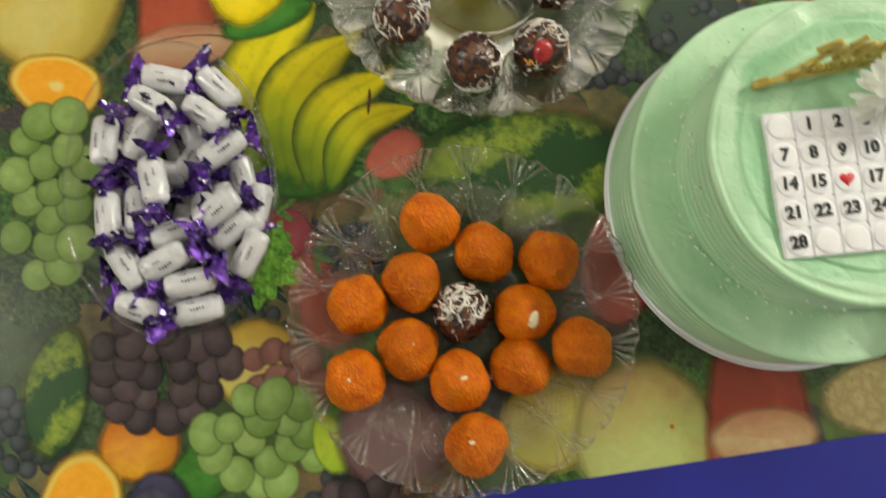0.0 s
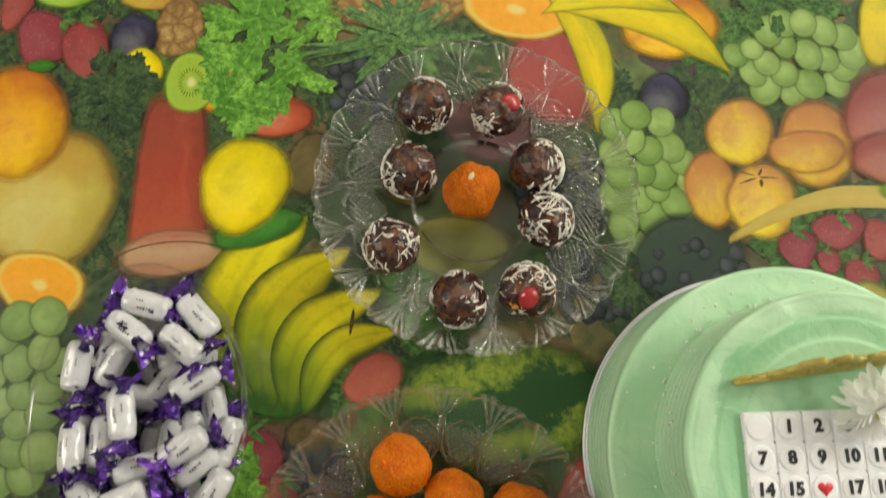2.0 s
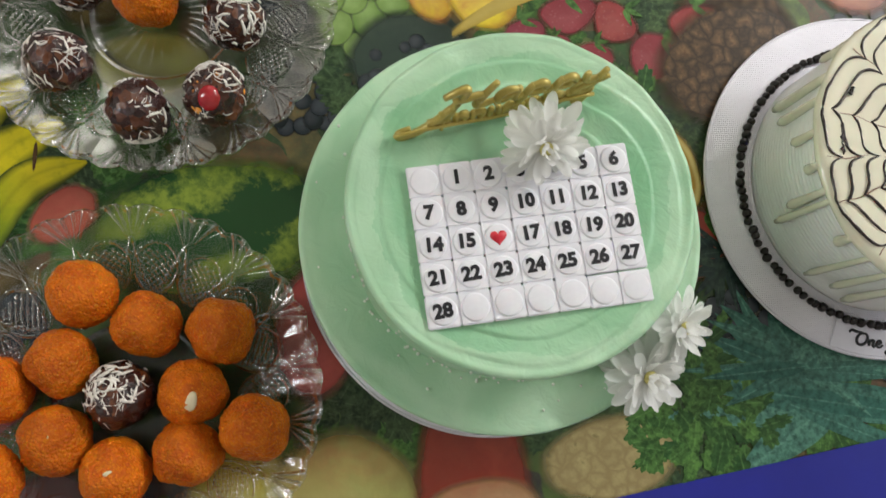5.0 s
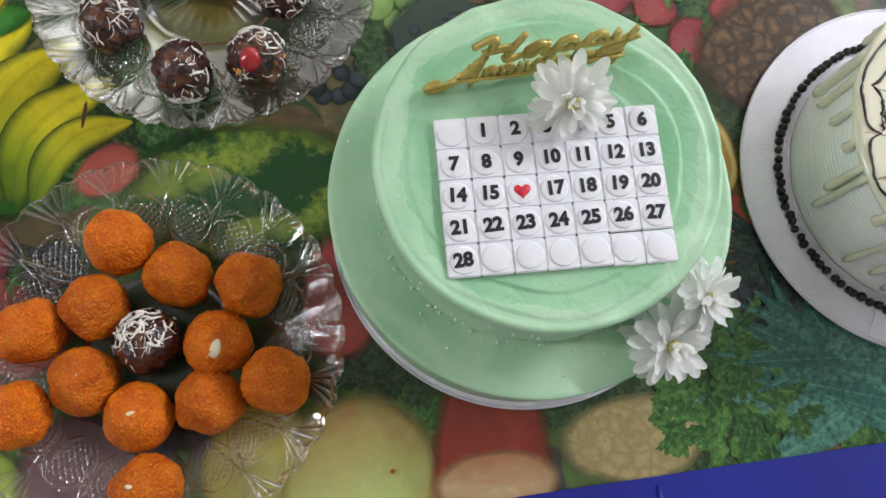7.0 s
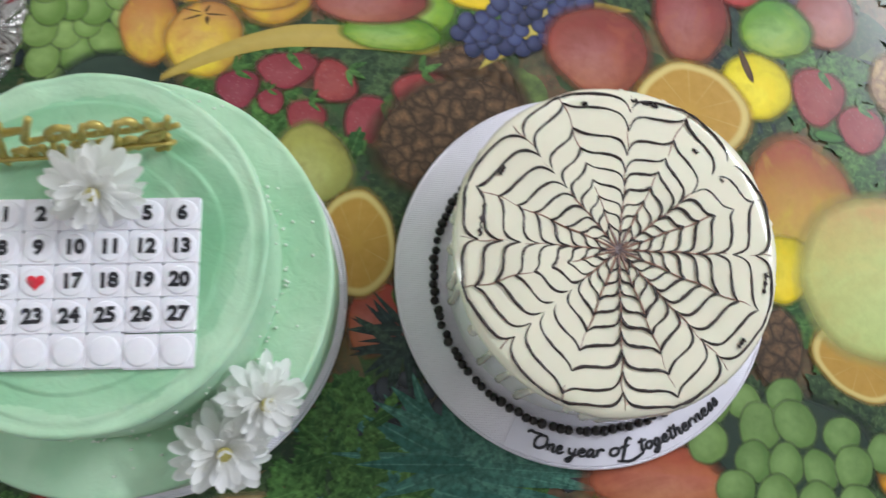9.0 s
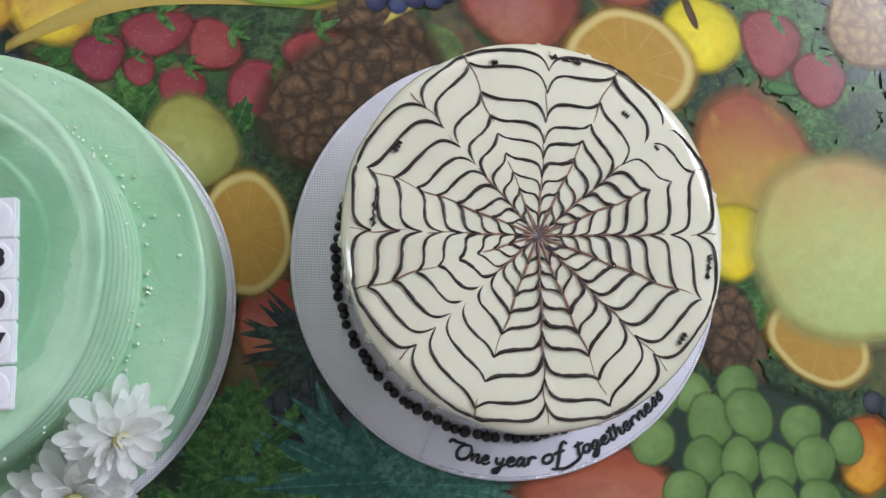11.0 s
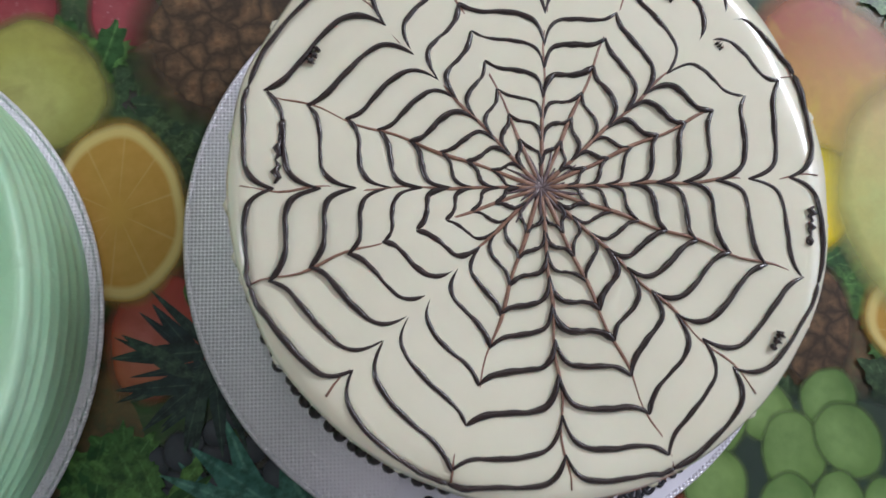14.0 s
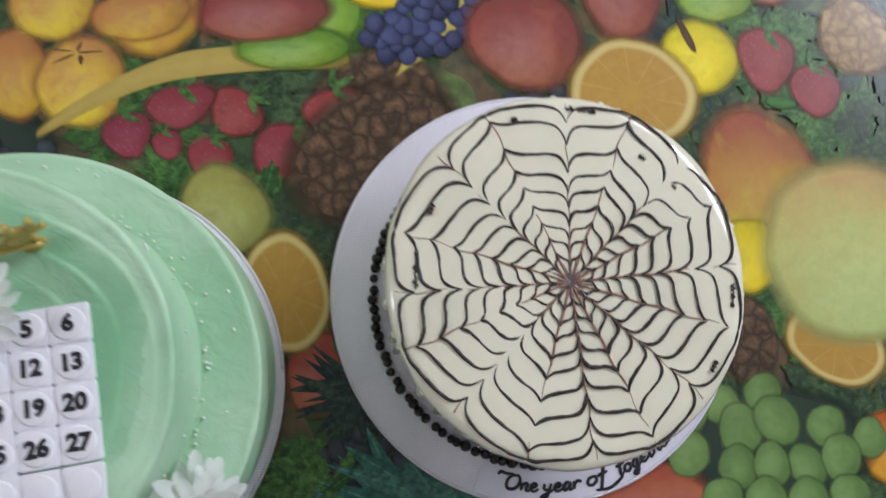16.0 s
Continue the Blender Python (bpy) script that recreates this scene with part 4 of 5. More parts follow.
fruit(-0.102, 0.094, 0.0208, 0.0212, -1, "strawberry", BERRY)
leafy(-0.132, 0.107, 0.0125, 0.0130, 0, "lettuce")
fruit(-0.138, 0.031, 0.0347, 0.0396, -1, "melon", PALE)
fruit(-0.282, 0.013, 0.0255, 0.0532, -1, "watermelon", MELON)
fruit(-0.221, -0.022, 0.0329, 0.0304, -2, "peach", PEACH)
grapes(-0.207, 0.036, 0.0540, 0.0490, -1, 60, .0125, PURPLE_GRAPE)
grapes(-0.118, 0.022, 0.0294, 0.0248, -21, 16, .0115, RED_GRAPE)
fruit(-0.176, -0.045, 0.0235, 0.0240, -2, "leaf", LEAF)
grapes(-0.131, -0.022, 0.0480, 0.0340, -1, 30, .0135, GREEN_GRAPE)
fruit(-0.084, -0.026, 0.0145, 0.0245, 18, "leaf", YLEAF)
fruit(-0.207, -0.066, 0.0243, 0.0259, -1, "plum", PLUM)
fruit(-0.157, -0.093, 0.0366, 0.0298, 6, "tomato", TOMATO)
fruit(-0.104, -0.087, 0.0200, 0.0176, -1, "tomato", TOMATO)
slice(-0.261, -0.066, 0.0298, 0.0412, -17, "orange_slice", ORANGE)
fruit(-0.081, 0.072, 0.0333, 0.0298, 0, "watermelon_flesh", FLESH)
fruit(-0.039, -0.021, 0.0449, 0.0449, -1, "fig", FIG)
grapes(-0.064, -0.064, 0.0280, 0.0120, -2, 14, .011, PURPLE_GRAPE)
cells(-0.007, -0.062, 0.0286, 0.0160, -2, "pineapple", DPINE)
fruit(0.078, -0.011, 0.0425, 0.0417, -2, "lemon", PALE)
fruit(0.130, 0.100, 0.0309, 0.0486, -1, "watermelon_flesh", FLESH)
fruit(0.146, -0.025, 0.0612, 0.0588, 8, "melon", PALEG)
glass(0.233, -0.009, 0.0490, 0.0563, 1, "juice_glass", JUICE)
fruit(0.236, -0.029, 0.0451, 0.0263, 1, "juice_foam", FOAM)
net(0.331, 0.003, 0.0512, 0.0327, 5, "cantaloupe", CANTA)
leafy(0.400, 0.025, 0.0564, 0.0403, -3, "parsley")
spikes(0.482, 0.032, 0.0997, 0.0548, -23, "teal_leaves")
fruit(0.354, 0.260, 0.0325, 0.0349, 1, "pear", PEAR)
cells(0.459, 0.289, 0.0682, 0.0576, 3, "pineapple", DPINE)
fruit(0.409, 0.150, 0.0250, 0.0300, 0, "strawberry", PEACHR)
slice(0.390, 0.203, 0.0315, 0.0420, -3, "orange_slice", DORANGE)
spikes(0.432, 0.137, 0.0370, 0.0365, -30, "pineapple_crown_dark")
leafy(0.394, 0.075, 0.0348, 0.0317, 0, "parsley")
spikes(0.479, 0.059, 0.0691, 0.0344, -9, "teal_leaves")
fruit(0.620, 0.055, 0.0685, 0.0244, 4, "mango", PEACHR)
fruit(0.404, 0.370, 0.0435, 0.0180, 1, "lime", LIME)
fruit(0.385, 0.398, 0.0482, 0.0264, 2, "apple", APPLE)
fruit(0.480, 0.416, 0.0423, 0.0217, 7, "lemon", LEMON)
fruit(0.305, 0.398, 0.0357, 0.0211, 9, "tomato", YTOM)
banana(0.528, 0.383, 0.0684, 0.0196, 27, "plate_rim", PEEL)
grapes(0.504, 0.389, 0.0574, 0.0238, 23, 46, .0075, BLUE_GRAPE)
fruit(0.637, 0.410, 0.0333, 0.0506, -4, "apple", APPLE)
fruit(0.564, 0.370, 0.0444, 0.0437, -4, "apple", APPLE)
ring(0.597, 0.384, 0.0067, 0.0061, 7, "apple_eye", STEM)
fruit(0.677, 0.442, 0.0277, 0.0267, 7, "tomato", TOMATO)
fruit(0.736, 0.439, 0.0277, 0.0267, 7, "plum", PLUM)
fruit(0.747, 0.416, 0.0298, 0.0315, 8, "apple", APPLE)
fruit(0.706, 0.401, 0.0317, 0.0300, 7, "lime", LIME)
cells(0.807, 0.360, 0.0319, 0.0327, 3, "pineapple", PINE)
fruit(0.687, 0.349, 0.0310, 0.0325, -19, "starfruit", LEMON)
slice(0.635, 0.325, 0.0478, 0.0458, 2, "orange_slice", DORANGE)
fruit(0.720, 0.253, 0.0463, 0.0648, 2, "mango", MANGO)
fruit(0.770, 0.320, 0.0200, 0.0230, 3, "strawberry", BERRY)
fruit(0.737, 0.345, 0.0245, 0.0265, 4, "strawberry", BERRY)
fruit(0.743, 0.313, 0.0135, 0.0051, -8, "leaf", LEAF)
fruit(0.680, 0.367, 0.0034, 0.0158, 20, "stalk", STEM)
fruit(0.702, 0.206, 0.0268, 0.0282, 1, "lemon", LEMON)
cells(0.694, 0.148, 0.0220, 0.0324, 1, "pineapple", DPINE)
slice(0.754, 0.141, 0.0379, 0.0285, -19, "orange_slice", DORANGE)
fruit(0.784, 0.204, 0.084, 0.067, 1, "melon", PALEG)
fruit(0.778, 0.072, 0.0220, 0.0268, 0, "peach", PEACH)
fruit(0.702, 0.078, 0.070, 0.045, 0, "dark_leaf_mass", SHADE)
for gx, gy, gr in ((0.668, 0.109, 11), (0.697, 0.113, 12), (0.766, 0.079, 11), (0.737, 0.089, 12), (0.645, 0.106, 12), (0.641, 0.081, 13), (0.678, 0.092, 14), (0.704, 0.096, 14), (0.720, 0.065, 12), (0.673, 0.069, 12), (0.744, 0.068, 13), (0.696, 0.068, 12), (0.689, 0.046, 13), (0.718, 0.041, 14), (0.660, 0.050, 12), (0.746, 0.044, 12)):
    fruit(gx, gy, 0.00118 * gr, 0.00132 * gr, 40 * gx * 100 % 60 - 30, "grape", DGREEN_GRAPE)



# ---- cake boards ----
def cake_board(name, x, y, r, label):
    board = thing(name, label, "cake board", x, y, 0)
    part("disc", lathe([(0, 0.0), (r - 0.001, 0.0), (r, 0.0012), (r, 0.0034), (r - 0.001, 0.0042), (0, 0.0042)], 128), SILVER, board)
    bm = bmesh.new()
    pts = [Vector((r * math.cos(a), r * math.sin(a), 0.0036)) for a in (2 * math.pi * i / 128 for i in range(129))]
    tube(bm, pts, 0.0012, 5)
    part("rolled_edge", bm, SILVER, board, "crimped silver foil edge")
    return board


GX, GY, WX, WY = 0.254, 0.156, 0.552, 0.191
cake_board("cake_board", GX + 0.001, GY - 0.001, 0.1318, "round silver foil board under the green cake")
white_board = cake_board("cake_board", WX, WY, 0.1325, "round embossed silver board under the spider web cake")


# ---- green two-tier cake ----
def ribbed(r, z0, z1, ribs, lip):
    """Profile of a combed cream side, from the foot up."""
    out = [(0, z0), (r, z0)]
    for i in range(ribs):
        a, b = z0 + (z1 - z0) * i / ribs, z0 + (z1 - z0) * (i + 1) / ribs
        out += [(r - 0.0017, a + 0.15 * (b - a)), (r + 0.0002, a + 0.5 * (b - a)), (r - 0.0002, a + 0.8 * (b - a))]
    return out + lip


def cream_wobble(seed, amount, top):
    def f(r, z, a):
        n = noise.noise(Vector((3 * math.cos(a) + seed, 3 * math.sin(a), 40 * z)))
        m = noise.noise(Vector((9 * math.cos(a) * r * 20 + seed, 9 * math.sin(a) * r * 20, 1.5)))
        return r * (1 + amount * n), z + (0.0007 * m if z > top else 0)
    return f


green_cake = thing("green_cake", "two-tier pale green buttercream cake with combed sides", "cake", GX, GY, 0.0042)
part("lower_tier", lathe(ribbed(0.1283, 0, 0.058, 7, [(0.1284, 0.0602), (0.1270, 0.0618), (0.1245, 0.0612), (0.118, 0.0606), (0.09, 0.060), (0, 0.060)]), 192, cream_wobble(2.0, 0.005, 0.0585)), CREAM_GREEN, green_cake)


def swirl_top(r, z):
    """Profile and finish of the upper tier's dished, palette-knifed top."""
    return [(r + 0.0003, z - 0.0035), (r + 0.0001, z - 0.0012), (r - 0.0012, z + 0.0003), (r - 0.003, z + 0.0004)] + [(r * k / 88, z - 0.0034 * (1 - (k / 88) ** 2.2)) for k in range(84, 0, -1)] + [(0, z - 0.0034)]


def swirl_wobble(r, z, a):
    rr = r * (1 + 0.010 * noise.noise(Vector((2.5 * math.cos(a), 2.5 * math.sin(a), 5.0))))
    if z > 0.118:
        k = r / 0.098
        w = (a + 42 * k + 2.2 * noise.noise(Vector((1.6 * k * math.cos(a), 1.6 * k * math.sin(a), 0)))) / (2 * math.pi) % 1.0
        groove = 0.0017 * w ** 1.4 * min(1.0, (1 - w) * 14) * (0.65 + 0.9 * noise.noise(Vector((2.2 * k * math.cos(a), 2.2 * k * math.sin(a), 8))))
        groove += 0.0016 * noise.noise(Vector((2.4 * k * math.cos(a) + 3, 2.4 * k * math.sin(a), 4)))
        z += groove * min(1, k * 1.5) * max(0.0, min(1, (1.0 - k) * 9)) + 0.0026 * noise.noise(Vector((5 * math.cos(a), 5 * math.sin(a), 2.0))) * max(0, (k - 0.85) / 0.15)
    return rr, z


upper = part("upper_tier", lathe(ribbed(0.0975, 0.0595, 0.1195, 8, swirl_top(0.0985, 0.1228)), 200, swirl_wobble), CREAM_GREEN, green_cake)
upper.location = (0.0, 0.004, 0)
# the dished top is coloured a deeper green inside an uneven edge
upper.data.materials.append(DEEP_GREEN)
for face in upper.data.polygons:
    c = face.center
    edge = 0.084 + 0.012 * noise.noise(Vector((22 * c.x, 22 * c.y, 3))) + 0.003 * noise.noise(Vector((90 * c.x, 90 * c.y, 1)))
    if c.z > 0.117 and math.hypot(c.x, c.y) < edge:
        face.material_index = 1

PEARL_MESH = bpy.data.meshes.new("sugar_pearl")
bm = bmesh.new()
bmesh.ops.create_icosphere(bm, subdivisions=2, radius=0.0011)
bm.to_mesh(PEARL_MESH)
bm.free()
PEARL_MESH.shade_smooth()
PEARL_MESH.materials.append(PEARL)
rng = random.Random(4)
for i in range(190):
    a = 2 * math.pi * i / 190 + rng.uniform(-0.04, 0.04)
    pick = rng.random()
    if pick < 0.5:
        r, z = rng.uniform(0.0985, 0.1015), 0.0612
    elif pick < 0.68:
        r, z = rng.uniform(0.102, 0.121), 0.0612
    else:
        r, z = 0.0982, rng.uniform(0.062, 0.10)
    shared("sugar_pearl", PEARL_MESH, green_cake, Matrix.Translation((r * math.cos(a), 0.004 + r * math.sin(a), z)) @ Matrix.Scale(rng.uniform(0.6, 1.05), 4))

# fondant calendar plaque
CAL = thing("calendar_plaque", "white fondant calendar plaque lying on the green cake", "cake topper", 0.2555, 0.1405, 0.1268, 5.0)
CW, CH = 0.1255 / 7, 0.0895 / 5


def plaque_tile():
    bm = box(bmesh.new(), -CW / 2, CW / 2, -CH / 2, CH / 2, -0.004, 0.0024, 0.0007)
    mesh = bpy.data.meshes.new("tile")
    bm.to_mesh(mesh)
    bm.free()
    mesh.materials.append(FONDANT)
    return mesh


def plaque_disc():
    r = 0.0072
    bm = lathe([(0, 0.0016), (r + 0.0006, 0.0016), (r + 0.0004, 0.0027), (r, 0.0031), (r - 0.0006, 0.0033), (0, 0.0034)], 36)
    mesh = bpy.data.meshes.new("round_stamp")
    bm.to_mesh(mesh)
    bm.free()
    mesh.shade_smooth()
    mesh.materials.append(FONDANT)
    return mesh


TILE, DISC = plaque_tile(), plaque_disc()


def heart_mesh(size):
    bm = bmesh.new()
    pts = []
    for i in range(40):
        a = 2 * math.pi * i / 40
        pts.append((16 * math.sin(a) ** 3 / 17 * size, (13 * math.cos(a) - 5 * math.cos(2 * a) - 2 * math.cos(3 * a) - math.cos(4 * a)) / 17 * size))
    low = [bm.verts.new((x, y, 0)) for x, y in pts]
    mid = [bm.verts.new((0.85 * x, 0.85 * y, 0.0006)) for x, y in pts]
    top = bm.verts.new((0, 0, 0.0008))
    for i in range(40):
        j = (i + 1) % 40
        bm.faces.new((low[i], mid[i], mid[j], low[j]))
        bm.faces.new((mid[i], top, mid[j]))
    bmesh.ops.recalc_face_normals(bm, faces=bm.faces)
    return bm


for row in range(5):
    for col in range(7):
        x, y = (col - 3) * CW, (2 - row) * CH
        drop = -0.0008 if row == 4 and col > 4 else 0
        tile = shared("tile", TILE, CAL, Matrix.Translation((x, y + drop, rng.uniform(-0.0002, 0.0002))))
        stamp = shared("round_stamp", DISC, tile, Matrix.Translation((rng.uniform(-0.0003, 0.0003), 0, 0)))
        day = row * 7 + col
        if day == 16:
            h = part("heart", heart_mesh(0.0050), HEART, tile, "painted red heart")
            h.location = (0, 0, 0.0033)
        elif 1 <= day <= 28:
            lettering("numeral", str(day), 0.0104, 0.00012, INK, tile, pose(0, 0, 0.0036, 0, 0, rng.uniform(-4, 4)), bold=0.00052, label="hand-painted black number")


# anniversary topper
topper = thing("anniversary_topper", "gold mirror acrylic lettering standing in the green cake", "cake topper", 0.240, 0.208, 0.124, 11)
for word, x0, wide, base, high in (("Happy", -0.030, 0.094, 0.0215, 0.0100), ("Anniversary", -0.040, 0.098, 0.0055, 0.0088)):
    def standing(x, y):
        up = base + high * y
        return Vector((x0 + wide * x, 0.14 * up, 0.98 * up))
    for bm in script_word(word, standing, 0.0021):
        part("letter", bm, GOLD, topper)
bm = bmesh.new()
tube(bm, [Vector((-0.058 + 0.116 * i / 20, -0.001, 0.0085 + 0.002 * math.sin(i / 20 * 9))) for i in range(21)], 0.0013, 6)
part("flourish", bm, GOLD, topper)
for sx in (-0.03, 0.03):
    bm = bmesh.new()
    tube(bm, [Vector((sx, 0, -0.02)), Vector((sx, 0, 0.012))], 0.0012, 6)
    part("stake", bm, GOLD, topper)


# ---- chrysanthemums ----
def petal_mesh(length, width, curl, seed):
    bm = bmesh.new()
    rows = []
    for i in range(10):
        s = 1 - (1 - i / 9) ** 1.5
        w = width * (0.42 + 0.58 * min(1, s / 0.62)) * math.sqrt(max(0.02, 1 - max(0, (s - 0.68) / 0.325) ** 2))
        z = curl * length * (s ** 2) + 0.1 * length * math.sin(3 * s + seed)
        rows.append([bm.verts.new((length * s, w * k, z + 0.3 * w * k * k)) for k in (-1, -0.4, 0.4, 1)])
    for a, b in zip(rows, rows[1:]):
        for k in range(3):
            bm.faces.new((a[k], b[k], b[k + 1], a[k + 1]))
    mesh = bpy.data.meshes.new("petal")
    bm.to_mesh(mesh)
    bm.free()
    mesh.shade_smooth()
    mesh.materials.append(PETAL)
    return mesh


PETALS = [petal_mesh(1.0 * q, w * q, c, s) for q, w, c, s in ((0.0215, 0.155, 0.05, 0), (0.0195, 0.165, 0.15, 1), (0.0165, 0.165, 0.3, 2), (0.010, 0.2, 0.6, 0.5), (0.0215, 0.15, -0.15, 1.5))]


def chrysanthemum(label, x, y, z, tilt, yaw, size, seed):
    r = random.Random(seed)
    fl = thing("chrysanthemum", label, "flower", x, y, z, 0, "white chrysanthemums on the green cake")
    fl.matrix_basis = pose(x, y, z, tilt, 0, yaw)
    fl.scale = (size,) * 3
    for ring_no, (count, lift, mesh) in enumerate(((17, -22, 4), (19, -4, 0), (19, 12, 1), (15, 30, 2), (10, 55, 3))):
        for i in range(count):
            a = 360 * i / count + r.uniform(-13, 13) + 11 * ring_no
            m = pose(0, 0, 0.0012 * ring_no, 0, 0, a) @ pose(0.002, 0, 0, r.uniform(-25, 25), -lift + r.uniform(-12, 12), 0) @ Matrix.Scale(r.uniform(0.82, 1.15), 4)
            shared("petal", PETALS[mesh], fl, m)
    bm = bmesh.new()
    bmesh.ops.create_icosphere(bm, subdivisions=2, radius=0.0038)
    bmesh.ops.scale(bm, vec=(1, 1, 0.7), verts=bm.verts)
    part("flower_heart", bm, PETAL_HEART, fl, "yellow flower heart").location = (0, 0, 0.0075)
    bm = lathe([(0, -0.006), (0.002, -0.006), (0.004, -0.002), (0.003, 0.001), (0, 0.001)], 14)
    part("sepal", bm, GREEN_SEPAL, fl, "green sepal cup")
    return fl


chrysanthemum("white chrysanthemum lying against the calendar plaque", 0.2635, 0.189, 0.1405, 50, 8, 1.1, 1)
chrysanthemum("white chrysanthemum with yellow heart on the lower tier", 0.330, 0.061, 0.0745, 30, 40, 1.2, 2)
chrysanthemum("white chrysanthemum leaning on the upper tier's side", 0.350, 0.088, 0.084, 40, 62, 1.1, 3)


# ---- spider web cake ----
web = thing("spider_web_cake", "round cream-glazed cake with a dark chocolate spider web", "cake", WX, WY - 0.002, 0.0042)
R, TOP = 0.0988, 0.0915
part("side", lathe(ribbed(R - 0.003, 0, 0.084, 22, [(R - 0.003, 0.087), (0, 0.087)]), 160, cream_wobble(7.0, 0.006, 1)), WHIPPED, web, "combed white cream side").matrix_basis = Matrix.Translation((-0.002, 0.001, 0)) @ Matrix.Diagonal((0.99, 1.01, 1, 1))


def glaze_wobble(r, z, a):
    k = noise.noise(Vector((4 * math.cos(a), 4 * math.sin(a), 3.3)))
    return r * (1 + (0.012 * k if r > 0.09 else 0)), z + 0.0012 * noise.noise(Vector((14 * r * math.cos(a) * 2, 14 * r * math.sin(a) * 2, 0.7))) * (z > 0.089)


glaze = part("glaze", lathe([(0, 0.083), (R - 0.003, 0.083), (R, 0.0845), (R + 0.0012, 0.087), (R - 0.0003, 0.0898), (R - 0.004, 0.0912)] + [(R * k / 12, TOP + 0.001 * (1 - (k / 12) ** 2)) for k in range(11, 0, -1)] + [(0, TOP + 0.001)], 144, glaze_wobble), GLAZE, web, "glossy cream-white glaze")


def glaze_z(x, y):
    r = math.hypot(x, y)
    return TOP + 0.001 * (1 - (r / R) ** 2) - (0.0012 * ((r - R + 0.006) / 0.006) ** 2 if r > R - 0.006 else 0)


rng = random.Random(9)
for i in range(34):
    a = 2 * math.pi * i / 34 + rng.uniform(-0.07, 0.07)
    length = rng.choice((0.015, 0.03, 0.04, 0.055, 0.065)) * rng.uniform(0.8, 1.2)
    bm = bmesh.new()
    pts = [Vector(((R - 0.0005 + 0.0004 * math.sin(k)) * math.cos(a), (R - 0.0005) * math.sin(a), 0.087 - length * k / 8)) for k in range(9)]
    w = rng.uniform(0.0022, 0.0036)
    tube(bm, pts, w, 8, lambda s: 0.75 + 0.45 * s if s < 0.9 else 0.6)
    part("drip", bm, GLAZE, web).matrix_basis = Matrix.Translation((-0.002, 0.001, 0)) @ Matrix.Diagonal((0.985, 1.015, 1, 1))

OVAL = Matrix.Translation((-0.002, 0.001, 0)) @ Matrix.Diagonal((0.985, 1.015, 1, 1))
glaze.matrix_basis = OVAL
SPOKES = (1.7, 22.8, 39.6, 63.3, 84.9, 111.3, 131.8, 159.8, 179.4, 197.5, 221.5, 249.0, 271.9, 292.9, 315.4, 340.6)
MIDDLE = Vector((0.0, -0.0039))


def reach(a):
    """From the web's middle to the glaze's edge."""
    d = Vector((math.cos(a), math.sin(a)))
    b = MIDDLE.dot(d)
    return -b + math.sqrt(b * b - MIDDLE.dot(MIDDLE) + R * R)


def on_glaze(a, q, lift):
    x, y = MIDDLE.x + q * math.cos(a), MIDDLE.y + q * math.sin(a)
    return Vector((x, y, glaze_z(x, y) + lift))


def web_line(bm, share, i, seed):
    """One chocolate line between two spokes, drawn in along the even spoke and out along the odd one."""
    r = random.Random(100 * seed + i)
    a0 = SPOKES[i]
    a1 = SPOKES[(i + 1) % 16] + (360 if i == 15 else 0)
    if i % 2:
        a0, a1 = a1, a0
    width = abs(a1 - a0) / 22
    pull = 0.42 + 0.58 * share if share < 0.9 else 0.75
    lean, p1, p2 = r.uniform(-0.012, 0.012), r.uniform(0, 6), r.uniform(0, 6)
    pts = []
    n = 34
    for k in range(n + 1):
        s = 0.5 - 0.5 * math.cos(math.pi * k / n)
        f = 0.055 * width * (s - 0.5) - 0.12 * math.exp(-s / 0.085) + 0.06 * math.exp(-(1 - s) / 0.10)
        f += lean * math.sin(math.pi * s) + 0.002 * math.sin(9 * s + p1) + 0.001 * math.sin(25 * s + p2)
        a = radians(a0 + (a1 - a0) * s)
        tilt = -0.014 * math.sin(a) if 0.5 < share < 0.8 else (0.012 * math.cos(2 * a) * -1 if share > 0.8 and share < 0.9 else 0)
        q = min(share + tilt + pull * f, 0.984) * reach(a)
        pts.append(on_glaze(a, max(q, 0.003), 0.0001))
    w1 = r.uniform(0.82, 1.2)
    tube(bm, pts, 0.00088 if share > 0.3 else 0.00066, 8, lambda s: w1 * (0.30 + 0.70 * min(1, 4.5 * s, 7 * (1 - s))) * (1 + 0.14 * math.sin(11 * s + p1) + 0.08 * math.sin(31 * s + p2)))


RINGS = (0.125, 0.205, 0.29, 0.385, 0.487, 0.592, 0.715, 0.852, 0.962)
for k, share in enumerate(RINGS):
    for i in range(16):
        bm = bmesh.new()
        web_line(bm, share, i, k)
        part("chocolate_line", bm, CHOC_LINE, web).matrix_basis = OVAL
for i, a0 in enumerate(SPOKES):
    bm = bmesh.new()
    a = radians(a0)
    outer = reach(a) * (0.985 if i % 2 else 0.96)
    pts = [on_glaze(a + 0.012 * math.sin(0.9 * k + i), 0.002 + (outer - 0.002) * k / 24, -0.00012) for k in range(25)]
    tube(bm, pts, 0.0008, 6, lambda s: 1.0 - 0.62 * s + 0.12 * math.sin(23 * s + i))
    part("dragged_spoke", bm, CHOC_SPOKE, web).matrix_basis = OVAL
bm = bmesh.new()
for i in range(18):
    a, q = 2 * math.pi * i / 18, 0.008 + 0.006 * (i % 2)
    tube(bm, [Vector((q * s * math.cos(a + 0.2 * s), -0.0039 + q * s * math.sin(a + 0.2 * s), TOP + 0.0009)) for s in (0.0, 0.25, 0.5, 0.75, 1.0)], 0.0011, 5, lambda s: 1.0 - 0.8 * s)
